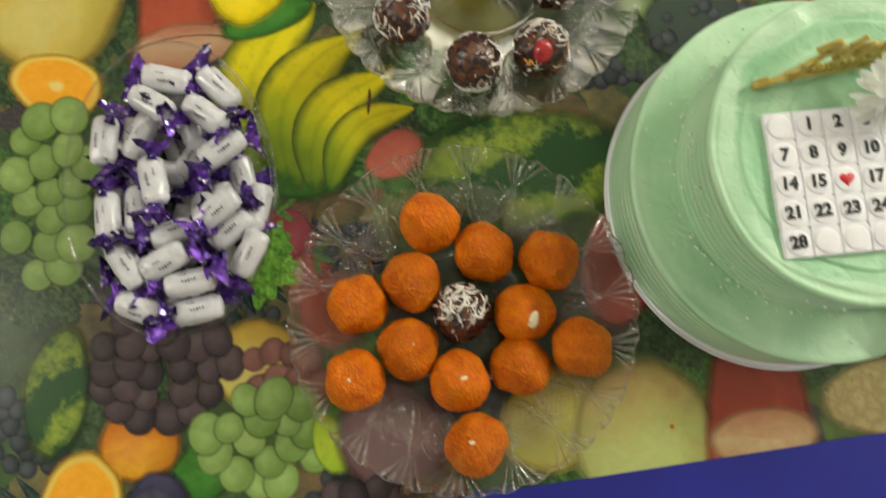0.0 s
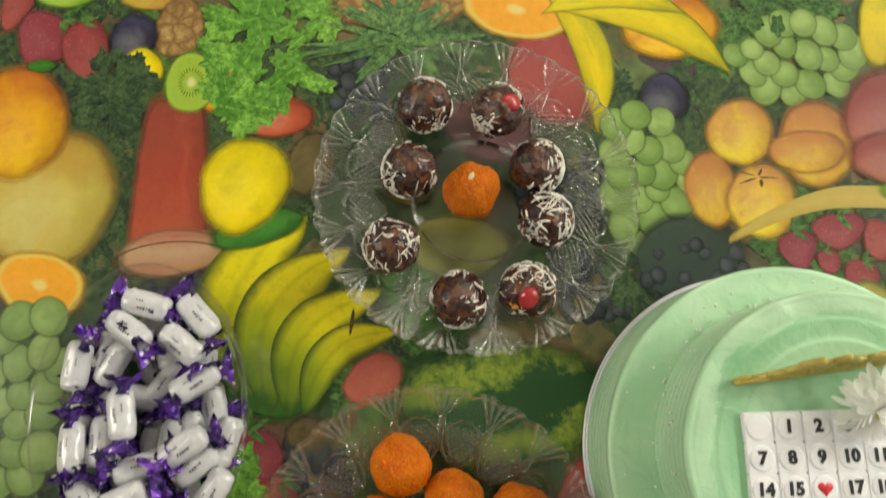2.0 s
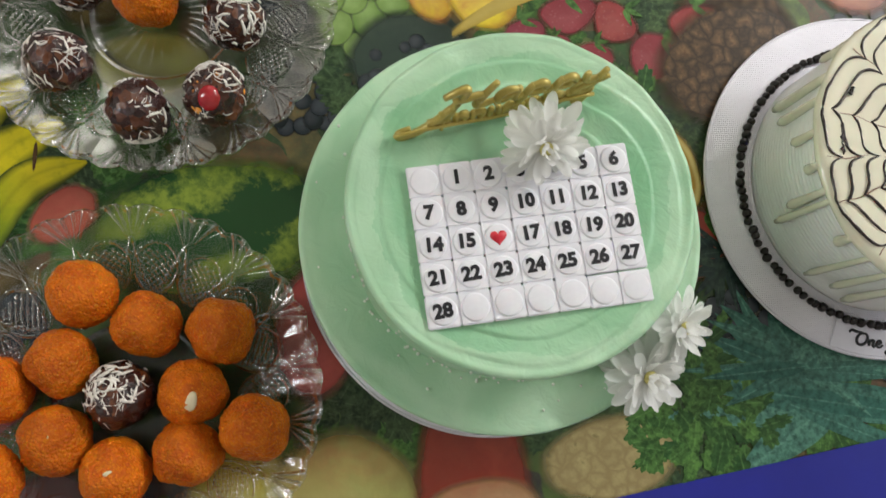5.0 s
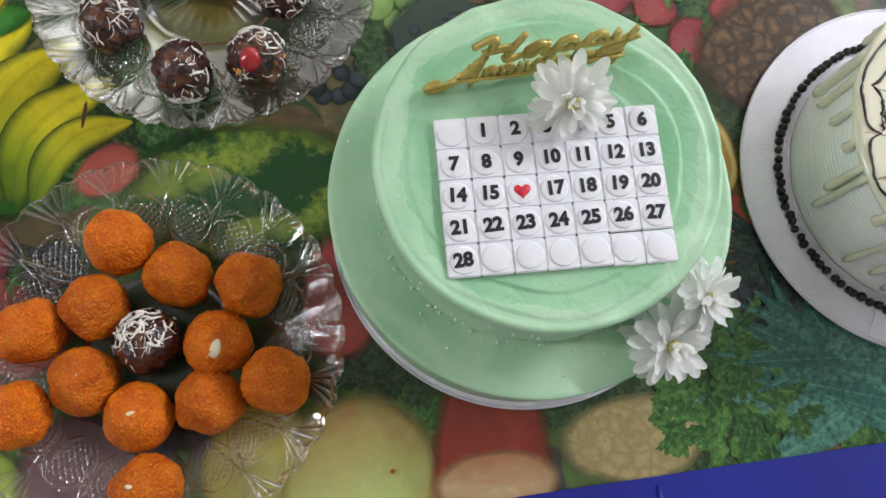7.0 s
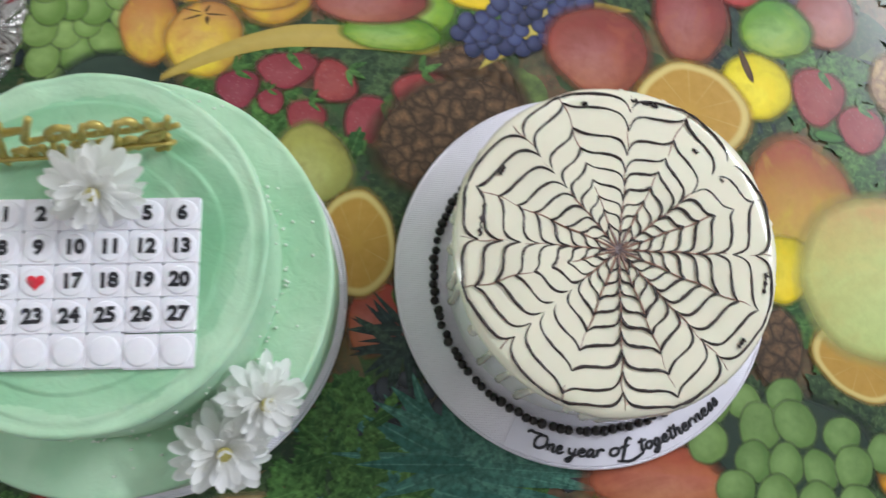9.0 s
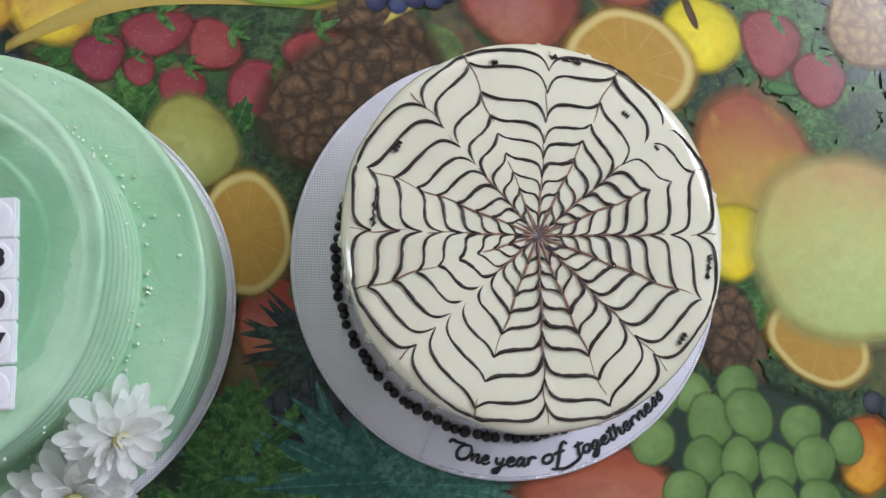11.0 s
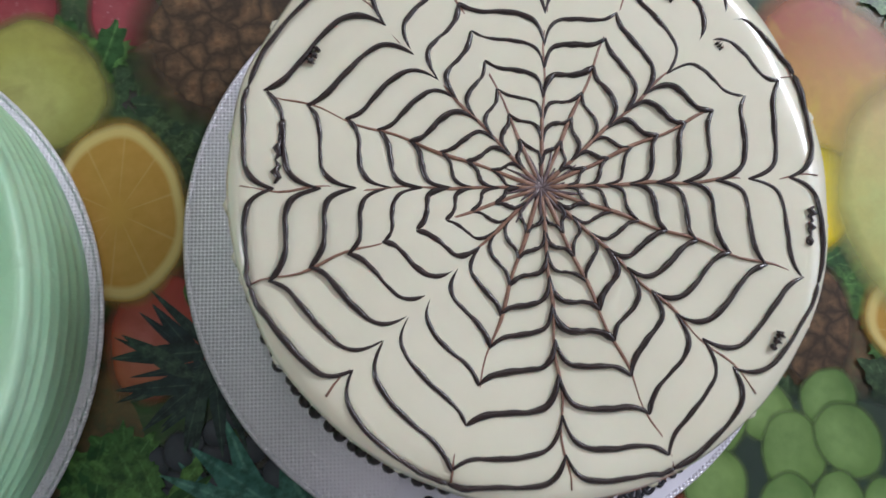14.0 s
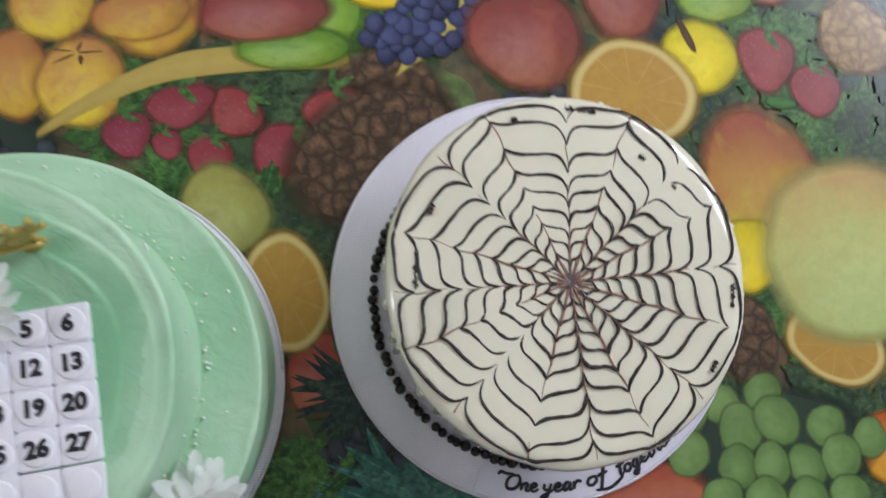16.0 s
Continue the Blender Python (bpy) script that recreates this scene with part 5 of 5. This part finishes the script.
centre = tagged(part("chocolate_centre", bm, CHOC_HEART, web, "smeared chocolate middle of the web"), kind="stuff")
centre.matrix_basis = OVAL
for a0, r0, span in ((167, 0.0835, 14), (74, 0.0915, 11), (-15, 0.0915, 8), (-38, 0.091, 4), (50, 0.078, 3), (33, 0.078, 2), (149, 0.082, 4), (103, 0.089, 2)):
    bm = bmesh.new()
    pts = []
    for k in range(12):
        a = radians(a0 + span * k / 11)
        q = r0 + 0.0007 * math.sin(3 * k)
        pts.append(Vector((q * math.cos(a), q * math.sin(a), glaze_z(q * math.cos(a), q * math.sin(a)) + 0.0004)))
    tube(bm, pts, 0.0013, 6, lambda s: 0.7 + 0.4 * math.sin(17 * s))
    part("chocolate_blot", bm, CHOC_LINE, web).matrix_basis = OVAL

BEAD = bpy.data.meshes.new("chocolate_bead")
bm = bmesh.new()
bmesh.ops.create_icosphere(bm, subdivisions=2, radius=0.0033)
for v in bm.verts:
    if v.co.z > 0:
        v.co.z *= 1.35
        v.co.x *= 1 - 60 * v.co.z
        v.co.y *= 1 - 60 * v.co.z
bm.to_mesh(BEAD)
bm.free()
BEAD.shade_smooth()
BEAD.materials.append(CHOC_BEAD)
for i in range(110):
    a = 2 * math.pi * i / 110 + rng.uniform(-0.012, 0.012)
    q = 0.1062 + rng.uniform(-0.0006, 0.0008)
    shared("chocolate_bead", BEAD, web, Matrix.Translation((q * math.cos(a), q * math.sin(a), 0.0022)) @ pose(0, 0, 0, rng.uniform(-20, 20), rng.uniform(-20, 20), math.degrees(a)) @ Matrix.Scale(rng.uniform(0.85, 1.12), 4))

# greeting strip on the board
strip = thing("greeting_strip", "white card strip lettered in black on the silver board", "card", WX, WY, 0.0044)


def arc_strip(r0, r1, a0, a1, z0, z1):
    bm = bmesh.new()
    n = 40
    rows = []
    for i in range(n + 1):
        a = radians(a0 + (a1 - a0) * i / n)
        c, s = math.cos(a), math.sin(a)
        rows.append([bm.verts.new((r0 * c, r0 * s, z0)), bm.verts.new((r1 * c, r1 * s, z0)), bm.verts.new((r1 * c, r1 * s, z1)), bm.verts.new((r0 * c, r0 * s, z1))])
    for a, b in zip(rows, rows[1:]):
        for k in range(4):
            bm.faces.new((a[k], b[k], b[(k + 1) % 4], a[(k + 1) % 4]))
    bm.faces.new(rows[0][::-1])
    bm.faces.new(rows[-1])
    bmesh.ops.recalc_face_normals(bm, faces=bm.faces)
    return bm


part("card", arc_strip(0.1082, 0.1308, -114, -32, 0, 0.0006), CARD, strip, smooth=False)
# word, first and last angle on the board, height of the small letters
MESSAGE = (("One", -106.0, -96.0, 0.0047), ("year", -94.5, -83.0, 0.0047), ("of", -81.5, -74.5, 0.0050), ("togetherness", -71.5, -41.5, 0.0044))
for word, first, last, high in MESSAGE:
    def on_card(x, y):
        a = radians(first + (last - first) * x)
        q = 0.1242 - high * y + 0.00004 * (math.degrees(a) + 105)
        return Vector((q * math.cos(a), q * math.sin(a), 0.0008))
    for bm in script_word(word, on_card, 0.00098):
        part("letter", bm, INK, strip)



# ---- pressed glass plates ----
def plate_mesh(R0):
    """A shallow plate with a scalloped rim; hatched petals, crossing arcs and fans stand in relief on it."""
    nr, na = 200, 1800
    q = np.linspace(0.002, 1, nr)[:, None]
    a = np.linspace(0, 2 * np.pi, na, endpoint=False)[None, :]
    height = 0.0115 + 0.021 * np.maximum(0, (q - 0.42) / 0.58) ** 1.5 + 0 * a
    turn = a / (2 * np.pi)

    def ridge(d, width):
        return np.exp(-(1.6 * d / width) ** 2)

    h = 0 * height
    p = (turn * 18) % 1.0 - 0.5
    wide = 0.43 * np.sqrt(np.clip(1 - ((q - 0.695) / 0.135) ** 2, 0, 1)) * np.clip(1.15 - 1.2 * np.abs(q - 0.68), 0.6, 1.1)
    inside = np.clip((wide - 0.06 - np.abs(p)) / 0.03, 0, 1) * (q < 0.785)
    x, y = p * 6.2, (q - 0.68) * 30
    hatch = np.maximum(ridge(((x + y) % 1) - 0.5, 0.34), ridge(((x - y) % 1) - 0.5, 0.34))
    h += inside * 0.0017 * (1 - hatch)
    h += np.where(wide > 0.02, 0.0020 * ridge(np.abs(p) - wide, 0.05), 0)
    h += np.where((wide > 0.02) & (q > 0.66), 0.0015 * ridge(np.abs(p) - wide - 0.09, 0.035), 0)
    # arcs that cross between the petals and run on to the rim
    bow = np.sqrt(np.clip((q - 0.58) / 0.27, 0, 1))
    h += np.where((q > 0.60) & (q < 0.85), 0.0016 * ridge(np.abs(p) - 0.5 * bow, 0.045), 0)
    g = ((turn * 18 + 0.5) % 1.0) - 0.5
    spread = g / (0.012 + 2.3 * np.maximum(0, q - 0.805))
    ray = ridge(((spread * 2.5 + 0.5) % 1) - 0.5, 0.22)
    h += np.where((q > 0.812) & (np.abs(spread) < 1.15), 0.0022 * ray, 0) * np.clip((q - 0.805) * 16, 0, 1)
    h += np.where((q > 0.12) & (q < 0.36), 0.00035 * ridge(((turn * 32) % 1) - 0.5, 0.4), 0) * np.clip((q - 0.12) * 8, 0, 1)
    h += 0.0008 * ridge(q - 0.43, 0.02) + 0.0010 * ridge(q - 0.985, 0.02)
    rim = 1 + (0.024 * np.abs(np.sin(18 * a)) - 0.013) * np.clip((q - 0.75) / 0.25, 0, 1)
    r = q * R0 * rim
    X, Y = r * np.cos(a), r * np.sin(a)
    top = np.stack([X, Y, height + 0.0008 + h], -1).reshape(-1, 3)
    low = np.stack([X, Y, height - 0.0012], -1).reshape(-1, 3)
    i, k = np.meshgrid(np.arange(nr - 1), np.arange(na), indexing="ij")
    j = (k + 1) % na
    up = np.stack([i * na + k, (i + 1) * na + k, (i + 1) * na + j, i * na + j], -1).reshape(-1, 4)
    down = up[:, ::-1] + nr * na
    k = np.arange(na)
    j = (k + 1) % na
    last = (nr - 1) * na
    edge = np.stack([last + k, nr * na + last + k, nr * na + last + j, last + j], -1)
    mesh = bpy.data.meshes.new("dish")
    mesh.from_pydata(np.concatenate([top, low]).tolist(), [], np.concatenate([up, down, edge]).tolist() + [list(range(na)), list(range(nr * na, nr * na + na))[::-1]])
    mesh.shade_smooth()
    mesh.materials.append(GLASS)
    return mesh


PLATE = plate_mesh(0.1225)
laddu_plate = thing("glass_plate", "clear pressed glass plate with scalloped rim under the orange sweets", "plate", 0.012, 0.064, 0.0004, 8, "pressed glass plates")
shared("dish", PLATE, laddu_plate, Matrix.Identity(4)).visible_shadow = False


def plate_foot(plate):
    part("foot", lathe([(0.043, 0.0), (0.047, 0.0), (0.0495, 0.0105), (0.0405, 0.0105)], 72), GLASS, plate, "clear glass foot ring").visible_shadow = False


plate_foot(laddu_plate)
date_plate = thing("glass_plate", "clear pressed glass plate with scalloped rim under the date balls", "plate", 0.031, 0.332, 0.0004, 20, "pressed glass plates")
shared("dish", PLATE, date_plate, Matrix.Identity(4)).visible_shadow = False

plate_foot(date_plate)


# ---- sweets ----
def lumpy(radius, seed, rough, fine, subdiv=4):
    bm = bmesh.new()
    bmesh.ops.create_icosphere(bm, subdivisions=subdiv, radius=radius)
    r = random.Random(seed)
    off = Vector((r.uniform(0, 50), r.uniform(0, 50), r.uniform(0, 50)))
    flats = [Vector((r.uniform(-1, 1), r.uniform(-1, 1), r.uniform(-0.4, 1))).normalized() for _ in range(3)]
    for v in bm.verts:
        d = v.co.normalized()
        k = 1 + rough * noise.noise(d * 1.6 + off) + fine * noise.noise(d * 9 + off) + 0.6 * fine * noise.noise(d * 22 + off)
        for f in flats:
            k -= 0.07 * max(0, d.dot(f) - 0.72) / 0.28
        k = min(k, 1.09)
        v.co = d * radius * k
        v.co.z = max(v.co.z, -radius * 0.86)
    return bm


LADDU_MESHES = []
for s in range(5):
    mesh = bpy.data.meshes.new("sweet_ball")
    bm = lumpy(0.0212, s, 0.13, 0.05, 5)
    bm.to_mesh(mesh)
    bm.free()
    mesh.shade_smooth()
    mesh.materials.append(LADDU)
    LADDU_MESHES.append(mesh)


def nut_flake(size):
    bm = bmesh.new()
    bmesh.ops.create_icosphere(bm, subdivisions=2, radius=size)
    for v in bm.verts:
        v.co.y *= 0.62 + 0.12 * math.sin(300 * v.co.x)
        v.co.z *= 0.28
    return bm


def laddu(x, y, z, k, nut=0.0, tall=1.0):
    r = random.Random(k)
    ob = thing("laddu", "round orange crumbly sweet ball on a glass plate" if not nut else "round orange sweet ball topped with a pale nut piece", "sweet", x, y, z, r.uniform(0, 360), "orange sweet balls")
    ob.matrix_basis = pose(x, y, z, r.uniform(-12, 12), r.uniform(-12, 12), r.uniform(0, 360))
    shared("sweet_ball", LADDU_MESHES[k % 5], ob, Matrix.Diagonal((1, 1, tall, 1)))
    if nut:
        n = part("nut_piece", nut_flake(nut), ALMOND, ob, "pale nut piece")
        n.matrix_basis = pose(0.002, -0.002, 0.0206 * tall, 8, 10, r.uniform(0, 360))
    return ob


ORANGE_AT = ((-0.012, 0.1305, 0), (0.0265, 0.1085, 0), (0.073, 0.103, 0), (-0.024, 0.088, 0), (-0.063, 0.072, 0), (0.0545, 0.0655, 0.0068), (0.093, 0.0405, 0), (-0.0275, 0.042, 0.002), (0.0515, 0.0285, 0), (-0.065, 0.021, 0.0016), (0.008, 0.019, 0.003), (0.019, -0.024, 0.0025))
for k, (x, y, nut) in enumerate(ORANGE_AT):
    q = math.hypot(x - 0.012, y - 0.064) / 0.1225
    laddu(x, y, 0.0312 + 0.021 * max(0, (q - 0.45) / 0.58) ** 1.5, k, nut)
laddu(0.027, 0.332, 0.0345, 21, 0.0034, 1.16)

DATE_MESHES = []
for s in range(4):
    mesh = bpy.data.meshes.new("date_ball")
    bm = lumpy(0.0205, 20 + s, 0.12, 0.13)
    bm.to_mesh(mesh)
    bm.free()
    mesh.shade_smooth()
    mesh.materials.append(DATE)
    DATE_MESHES.append(mesh)


def shreds(seed, count, radius):
    """Short curled coconut shreds stuck all over a ball."""
    r = random.Random(seed)
    bm = bmesh.new()
    heaps = [Vector((r.gauss(0, 1), r.gauss(0, 1), r.gauss(0.6, 0.7))).normalized() for _ in range(5)]
    for _ in range(count):
        d = (r.choice(heaps) + Vector((r.gauss(0, 0.36), r.gauss(0, 0.36), r.gauss(0, 0.36)))).normalized()
        side = d.orthogonal().normalized()
        side.rotate(Matrix.Rotation(r.uniform(0, 6.28), 3, d))
        length, bend = r.uniform(0.003, 0.012), r.gauss(0, 0.5)
        other = d.cross(side)
        pts = []
        for i in range(5):
            s = i / 4 - 0.5
            p = (d * radius + side * length * s + other * bend * length * (s * s)).normalized() * radius * (1.0 + 0.03 * r.random() + 0.02 * abs(s))
            pts.append(p)
        tube(bm, pts, r.choice((0.0002, 0.0003, 0.0005, 0.0008)), 4, lambda s: 0.6 + 0.6 * math.sin(3.1 * s))
    return bm


def date_ball(x, y, z, k, shred_count, fruits=0, cherry_at=None):
    r = random.Random(100 + k)
    label = "dark date ball rolled in white coconut shreds" if cherry_at is None else "dark date ball with a glossy red cherry and coconut shreds"
    ob = thing("date_ball", label, "sweet", x, y, z, 0, "dark date and coconut balls")
    m = shared("ball", DATE_MESHES[k % 4], ob, pose(0, 0, 0, 0, 0, r.uniform(0, 360)))
    tagged(part("coconut", shreds(k, int(1.35 * shred_count), 0.0209), COCONUT, ob, "white coconut shreds"), kind="stuff")
    if cherry_at:
        bm = bmesh.new()
        bmesh.ops.create_icosphere(bm, subdivisions=3, radius=0.0074)
        bmesh.ops.scale(bm, vec=(1, 1.15, 0.7), verts=bm.verts)
        d = Vector(cherry_at).normalized()
        part("cherry", bm, CHERRY, ob, "glossy red cherry").matrix_basis = Matrix.Translation(d * 0.0178) @ d.to_track_quat("Z", "Y").to_matrix().to_4x4()
    for _ in range(fruits):
        d = Vector((r.uniform(-1, 1), r.uniform(-1, 0.3), r.uniform(0.2, 1))).normalized()
        bm = nut_flake(r.uniform(0.0014, 0.0026))
        part("peel_bit", bm, ZEST, ob, "orange peel bit").matrix_basis = Matrix.Translation(d * 0.0205) @ d.to_track_quat("Z", "Y").to_matrix().to_4x4()
    return ob


DATES_AT = ((-0.013, 0.398, 60), (0.043, 0.399, 60), (-0.021, 0.346, 70), (0.075, 0.356, 120), (0.084, 0.315, 95), (-0.030, 0.286, 80), (0.022, 0.250, 75), (0.072, 0.260, 50))
for k, (x, y, n) in enumerate(DATES_AT):
    q = math.hypot(x - 0.031, y - 0.332) / 0.1225
    date_ball(x, y, 0.0310 + 0.021 * max(0, (q - 0.5) / 0.58) ** 1.5, k, n, 9 if k == 7 else 0, {1: (0.45, 0.05, 0.8), 7: (-0.1, -0.45, 0.85)}.get(k))
date_ball(0.0105, 0.066, 0.0310, 30, 75)


# ---- bowl of toffees ----
BX, BY, BROT = -0.1895, 0.154, 4
bowl = thing("oval_bowl", "clear plastic oval bowl heaped with wrapped toffees", "bowl", BX, BY, 0.0004, BROT)
bm = lathe([(0, 0.0), (0.66, 0.0), (0.74, 0.003), (0.86, 0.024), (0.97, 0.046), (1.0, 0.05), (1.0, 0.052), (0.965, 0.052), (0.93, 0.047), (0.83, 0.026), (0.71, 0.005), (0.64, 0.002), (0, 0.002)], 96)
bmesh.ops.scale(bm, vec=(0.072, 0.104, 1), verts=bm.verts)
part("shell", bm, CLEAR_PLASTIC, bowl)
bm = bmesh.new()
tube(bm, [Vector((0.0715 * math.cos(a), 0.1035 * math.sin(a), 0.0515)) for a in (2 * math.pi * i / 96 for i in range(97))], 0.0011, 6)
part("rim", bm, CLEAR_PLASTIC, bowl, "rounded clear rim")


def toffee_body(seed):
    r = random.Random(seed)
    bm = bmesh.new()
    bmesh.ops.create_uvsphere(bm, u_segments=32, v_segments=28, radius=1)
    for v in bm.verts:
        x, y, z = v.co
        f = lambda c, e: math.copysign(abs(c) ** e, c)
        rr = math.hypot(x, y)
        lx = f(z, 0.42) * 0.0168
        w = 0.0083 * max(rr, 1e-4) ** 0.45 / max(rr, 1e-4)
        n = 0.0011 * noise.noise(Vector((x * 3, y * 3, z * 5 + seed))) + 0.0005 * noise.noise(Vector((x * 9, y * 9, z * 9 + seed)))
        v.co = Vector((lx, x * w * 1.08 + n, y * w * 0.92 + n))
    mesh = bpy.data.meshes.new("wrapper")
    bm.to_mesh(mesh)
    bm.free()
    mesh.shade_smooth()
    mesh.materials.append(TOFFEE_WHITE)
    return mesh


def toffee_twist(seed):
    """A twisted, crinkled fan of foil at a toffee's end."""
    r = random.Random(seed)
    bm = bmesh.new()
    rows = []
    n = 18
    for i in range(6):
        s = i / 5
        row = []
        for k in range(n):
            a = 2 * math.pi * k / n + 0.9 * s
            q = (0.0056 - 0.0030 * min(1, s * 3)) if s < 0.34 else 0.0034 + 0.0105 * (s - 0.34)
            q *= 1 + (0.30 * s) * math.sin(3 * a + seed) + 0.15 * s * math.sin(7 * a) + r.uniform(-0.14, 0.14) * s
            row.append(bm.verts.new((0.0135 + 0.0118 * s + 0.002 * r.uniform(-1, 1) * (s > 0.7), q * math.cos(a) * 1.25, q * math.sin(a) * 0.75)))
        rows.append(row)
    for a, b in zip(rows, rows[1:]):
        for k in range(n):
            bm.faces.new((a[k], b[k], b[(k + 1) % n], a[(k + 1) % n]))
    mesh = bpy.data.meshes.new("foil_twist")
    bm.to_mesh(mesh)
    bm.free()
    mesh.materials.append(FOIL)
    return mesh


BODIES, TWISTS = [toffee_body(s) for s in range(4)], [toffee_twist(s) for s in range(5)]


def bar_mesh(w, h):
    bm = bmesh.new()
    n = max(3, round(w / 0.0019))
    for i in range(n):
        x = w * ((i + 0.5) / n - 0.5)
        box(bm, x - 0.00055, x + 0.00055, -h * (0.35 + 0.2 * (i % 3)), h * (0.35 + 0.2 * ((i + 1) % 2)), 0, 0.0002)
    mesh = bpy.data.meshes.new("print_bar")
    bm.to_mesh(mesh)
    bm.free()
    mesh.materials.append(TOFFEE_BAR)
    return mesh


BAR_LONG, BAR_SHORT = bar_mesh(0.010, 0.0017), bar_mesh(0.0055, 0.001)


def toffee(x, y, z, turn, k, tip=0.0, roll=0.0):
    r = random.Random(500 + k)
    ob = thing("toffee", "white wrapped toffee with purple foil twists in the bowl", "sweet", x, y, z, turn, "wrapped toffees in the bowl")
    ob.matrix_basis = pose(x, y, z, roll, tip, turn)
    shared("wrapper", BODIES[k % 4], ob, Matrix.Identity(4))
    shared("foil_twist", TWISTS[k % 5], ob, pose(0, 0, 0, r.uniform(0, 180), r.uniform(-25, 25), r.uniform(-25, 25)))
    shared("foil_twist", TWISTS[(k + 2) % 5], ob, pose(0, 0, 0, r.uniform(0, 180), r.uniform(-25, 25), 180 + r.uniform(-25, 25)))
    shared("print_bar", BAR_LONG, ob, pose(0.001, -0.0022, 0.0077, 0, 0, 4))
    shared("print_bar", BAR_SHORT, ob, pose(-0.003, 0.0027, 0.0077, 0, 0, 4))
    return ob


PILE = ((-0.193, 0.228, -11), (-0.158, 0.223, -45), (-0.201, 0.209, -32), (-0.165, 0.202, -35), (-0.233, 0.184, -94), (-0.153, 0.178, 37), (-0.196, 0.154, -75), (-0.227, 0.131, -82), (-0.209, 0.136, -83), (-0.155, 0.136, 37), (-0.148, 0.124, 42), (-0.183, 0.121, 21), (-0.188, 0.101, 28), (-0.172, 0.087, 12), (-0.21, 0.188, -117), (-0.135, 0.107, 62), (-0.132, 0.140, -101), (-0.168, 0.069, 12), (-0.214, 0.099, -58), (-0.206, 0.070, -20))
UNDER = {8, 10, 11, 14, 16}
rng = random.Random(12)
for k, (x, y, turn) in enumerate(PILE):
    e = math.hypot((x - BX) / 0.072, (y - BY) / 0.104)
    z = 0.066 - 0.020 * e ** 2 - (0.008 if k in UNDER else 0)
    toffee(x, y, z, turn, k, rng.uniform(-10, 10), rng.uniform(-25, 25))
for k in range(24):
    a, q = 2.4 * k, 0.74 * math.sqrt((k + 0.5) / 24)
    toffee(BX + 0.066 * q * math.cos(a), BY + 0.098 * q * math.sin(a), 0.022 + 0.016 * (k % 2), rng.uniform(0, 360), 40 + k, rng.uniform(-15, 15), rng.uniform(-40, 40))

# a crumb on the cloth
bm = lumpy(0.0017, 77, 0.2, 0.2, 2)
crumb = tagged(part("crumb", bm, LADDU), "small orange crumb lying on the cloth", "crumb")
crumb.location = (0.166, -0.017, 0.0012)
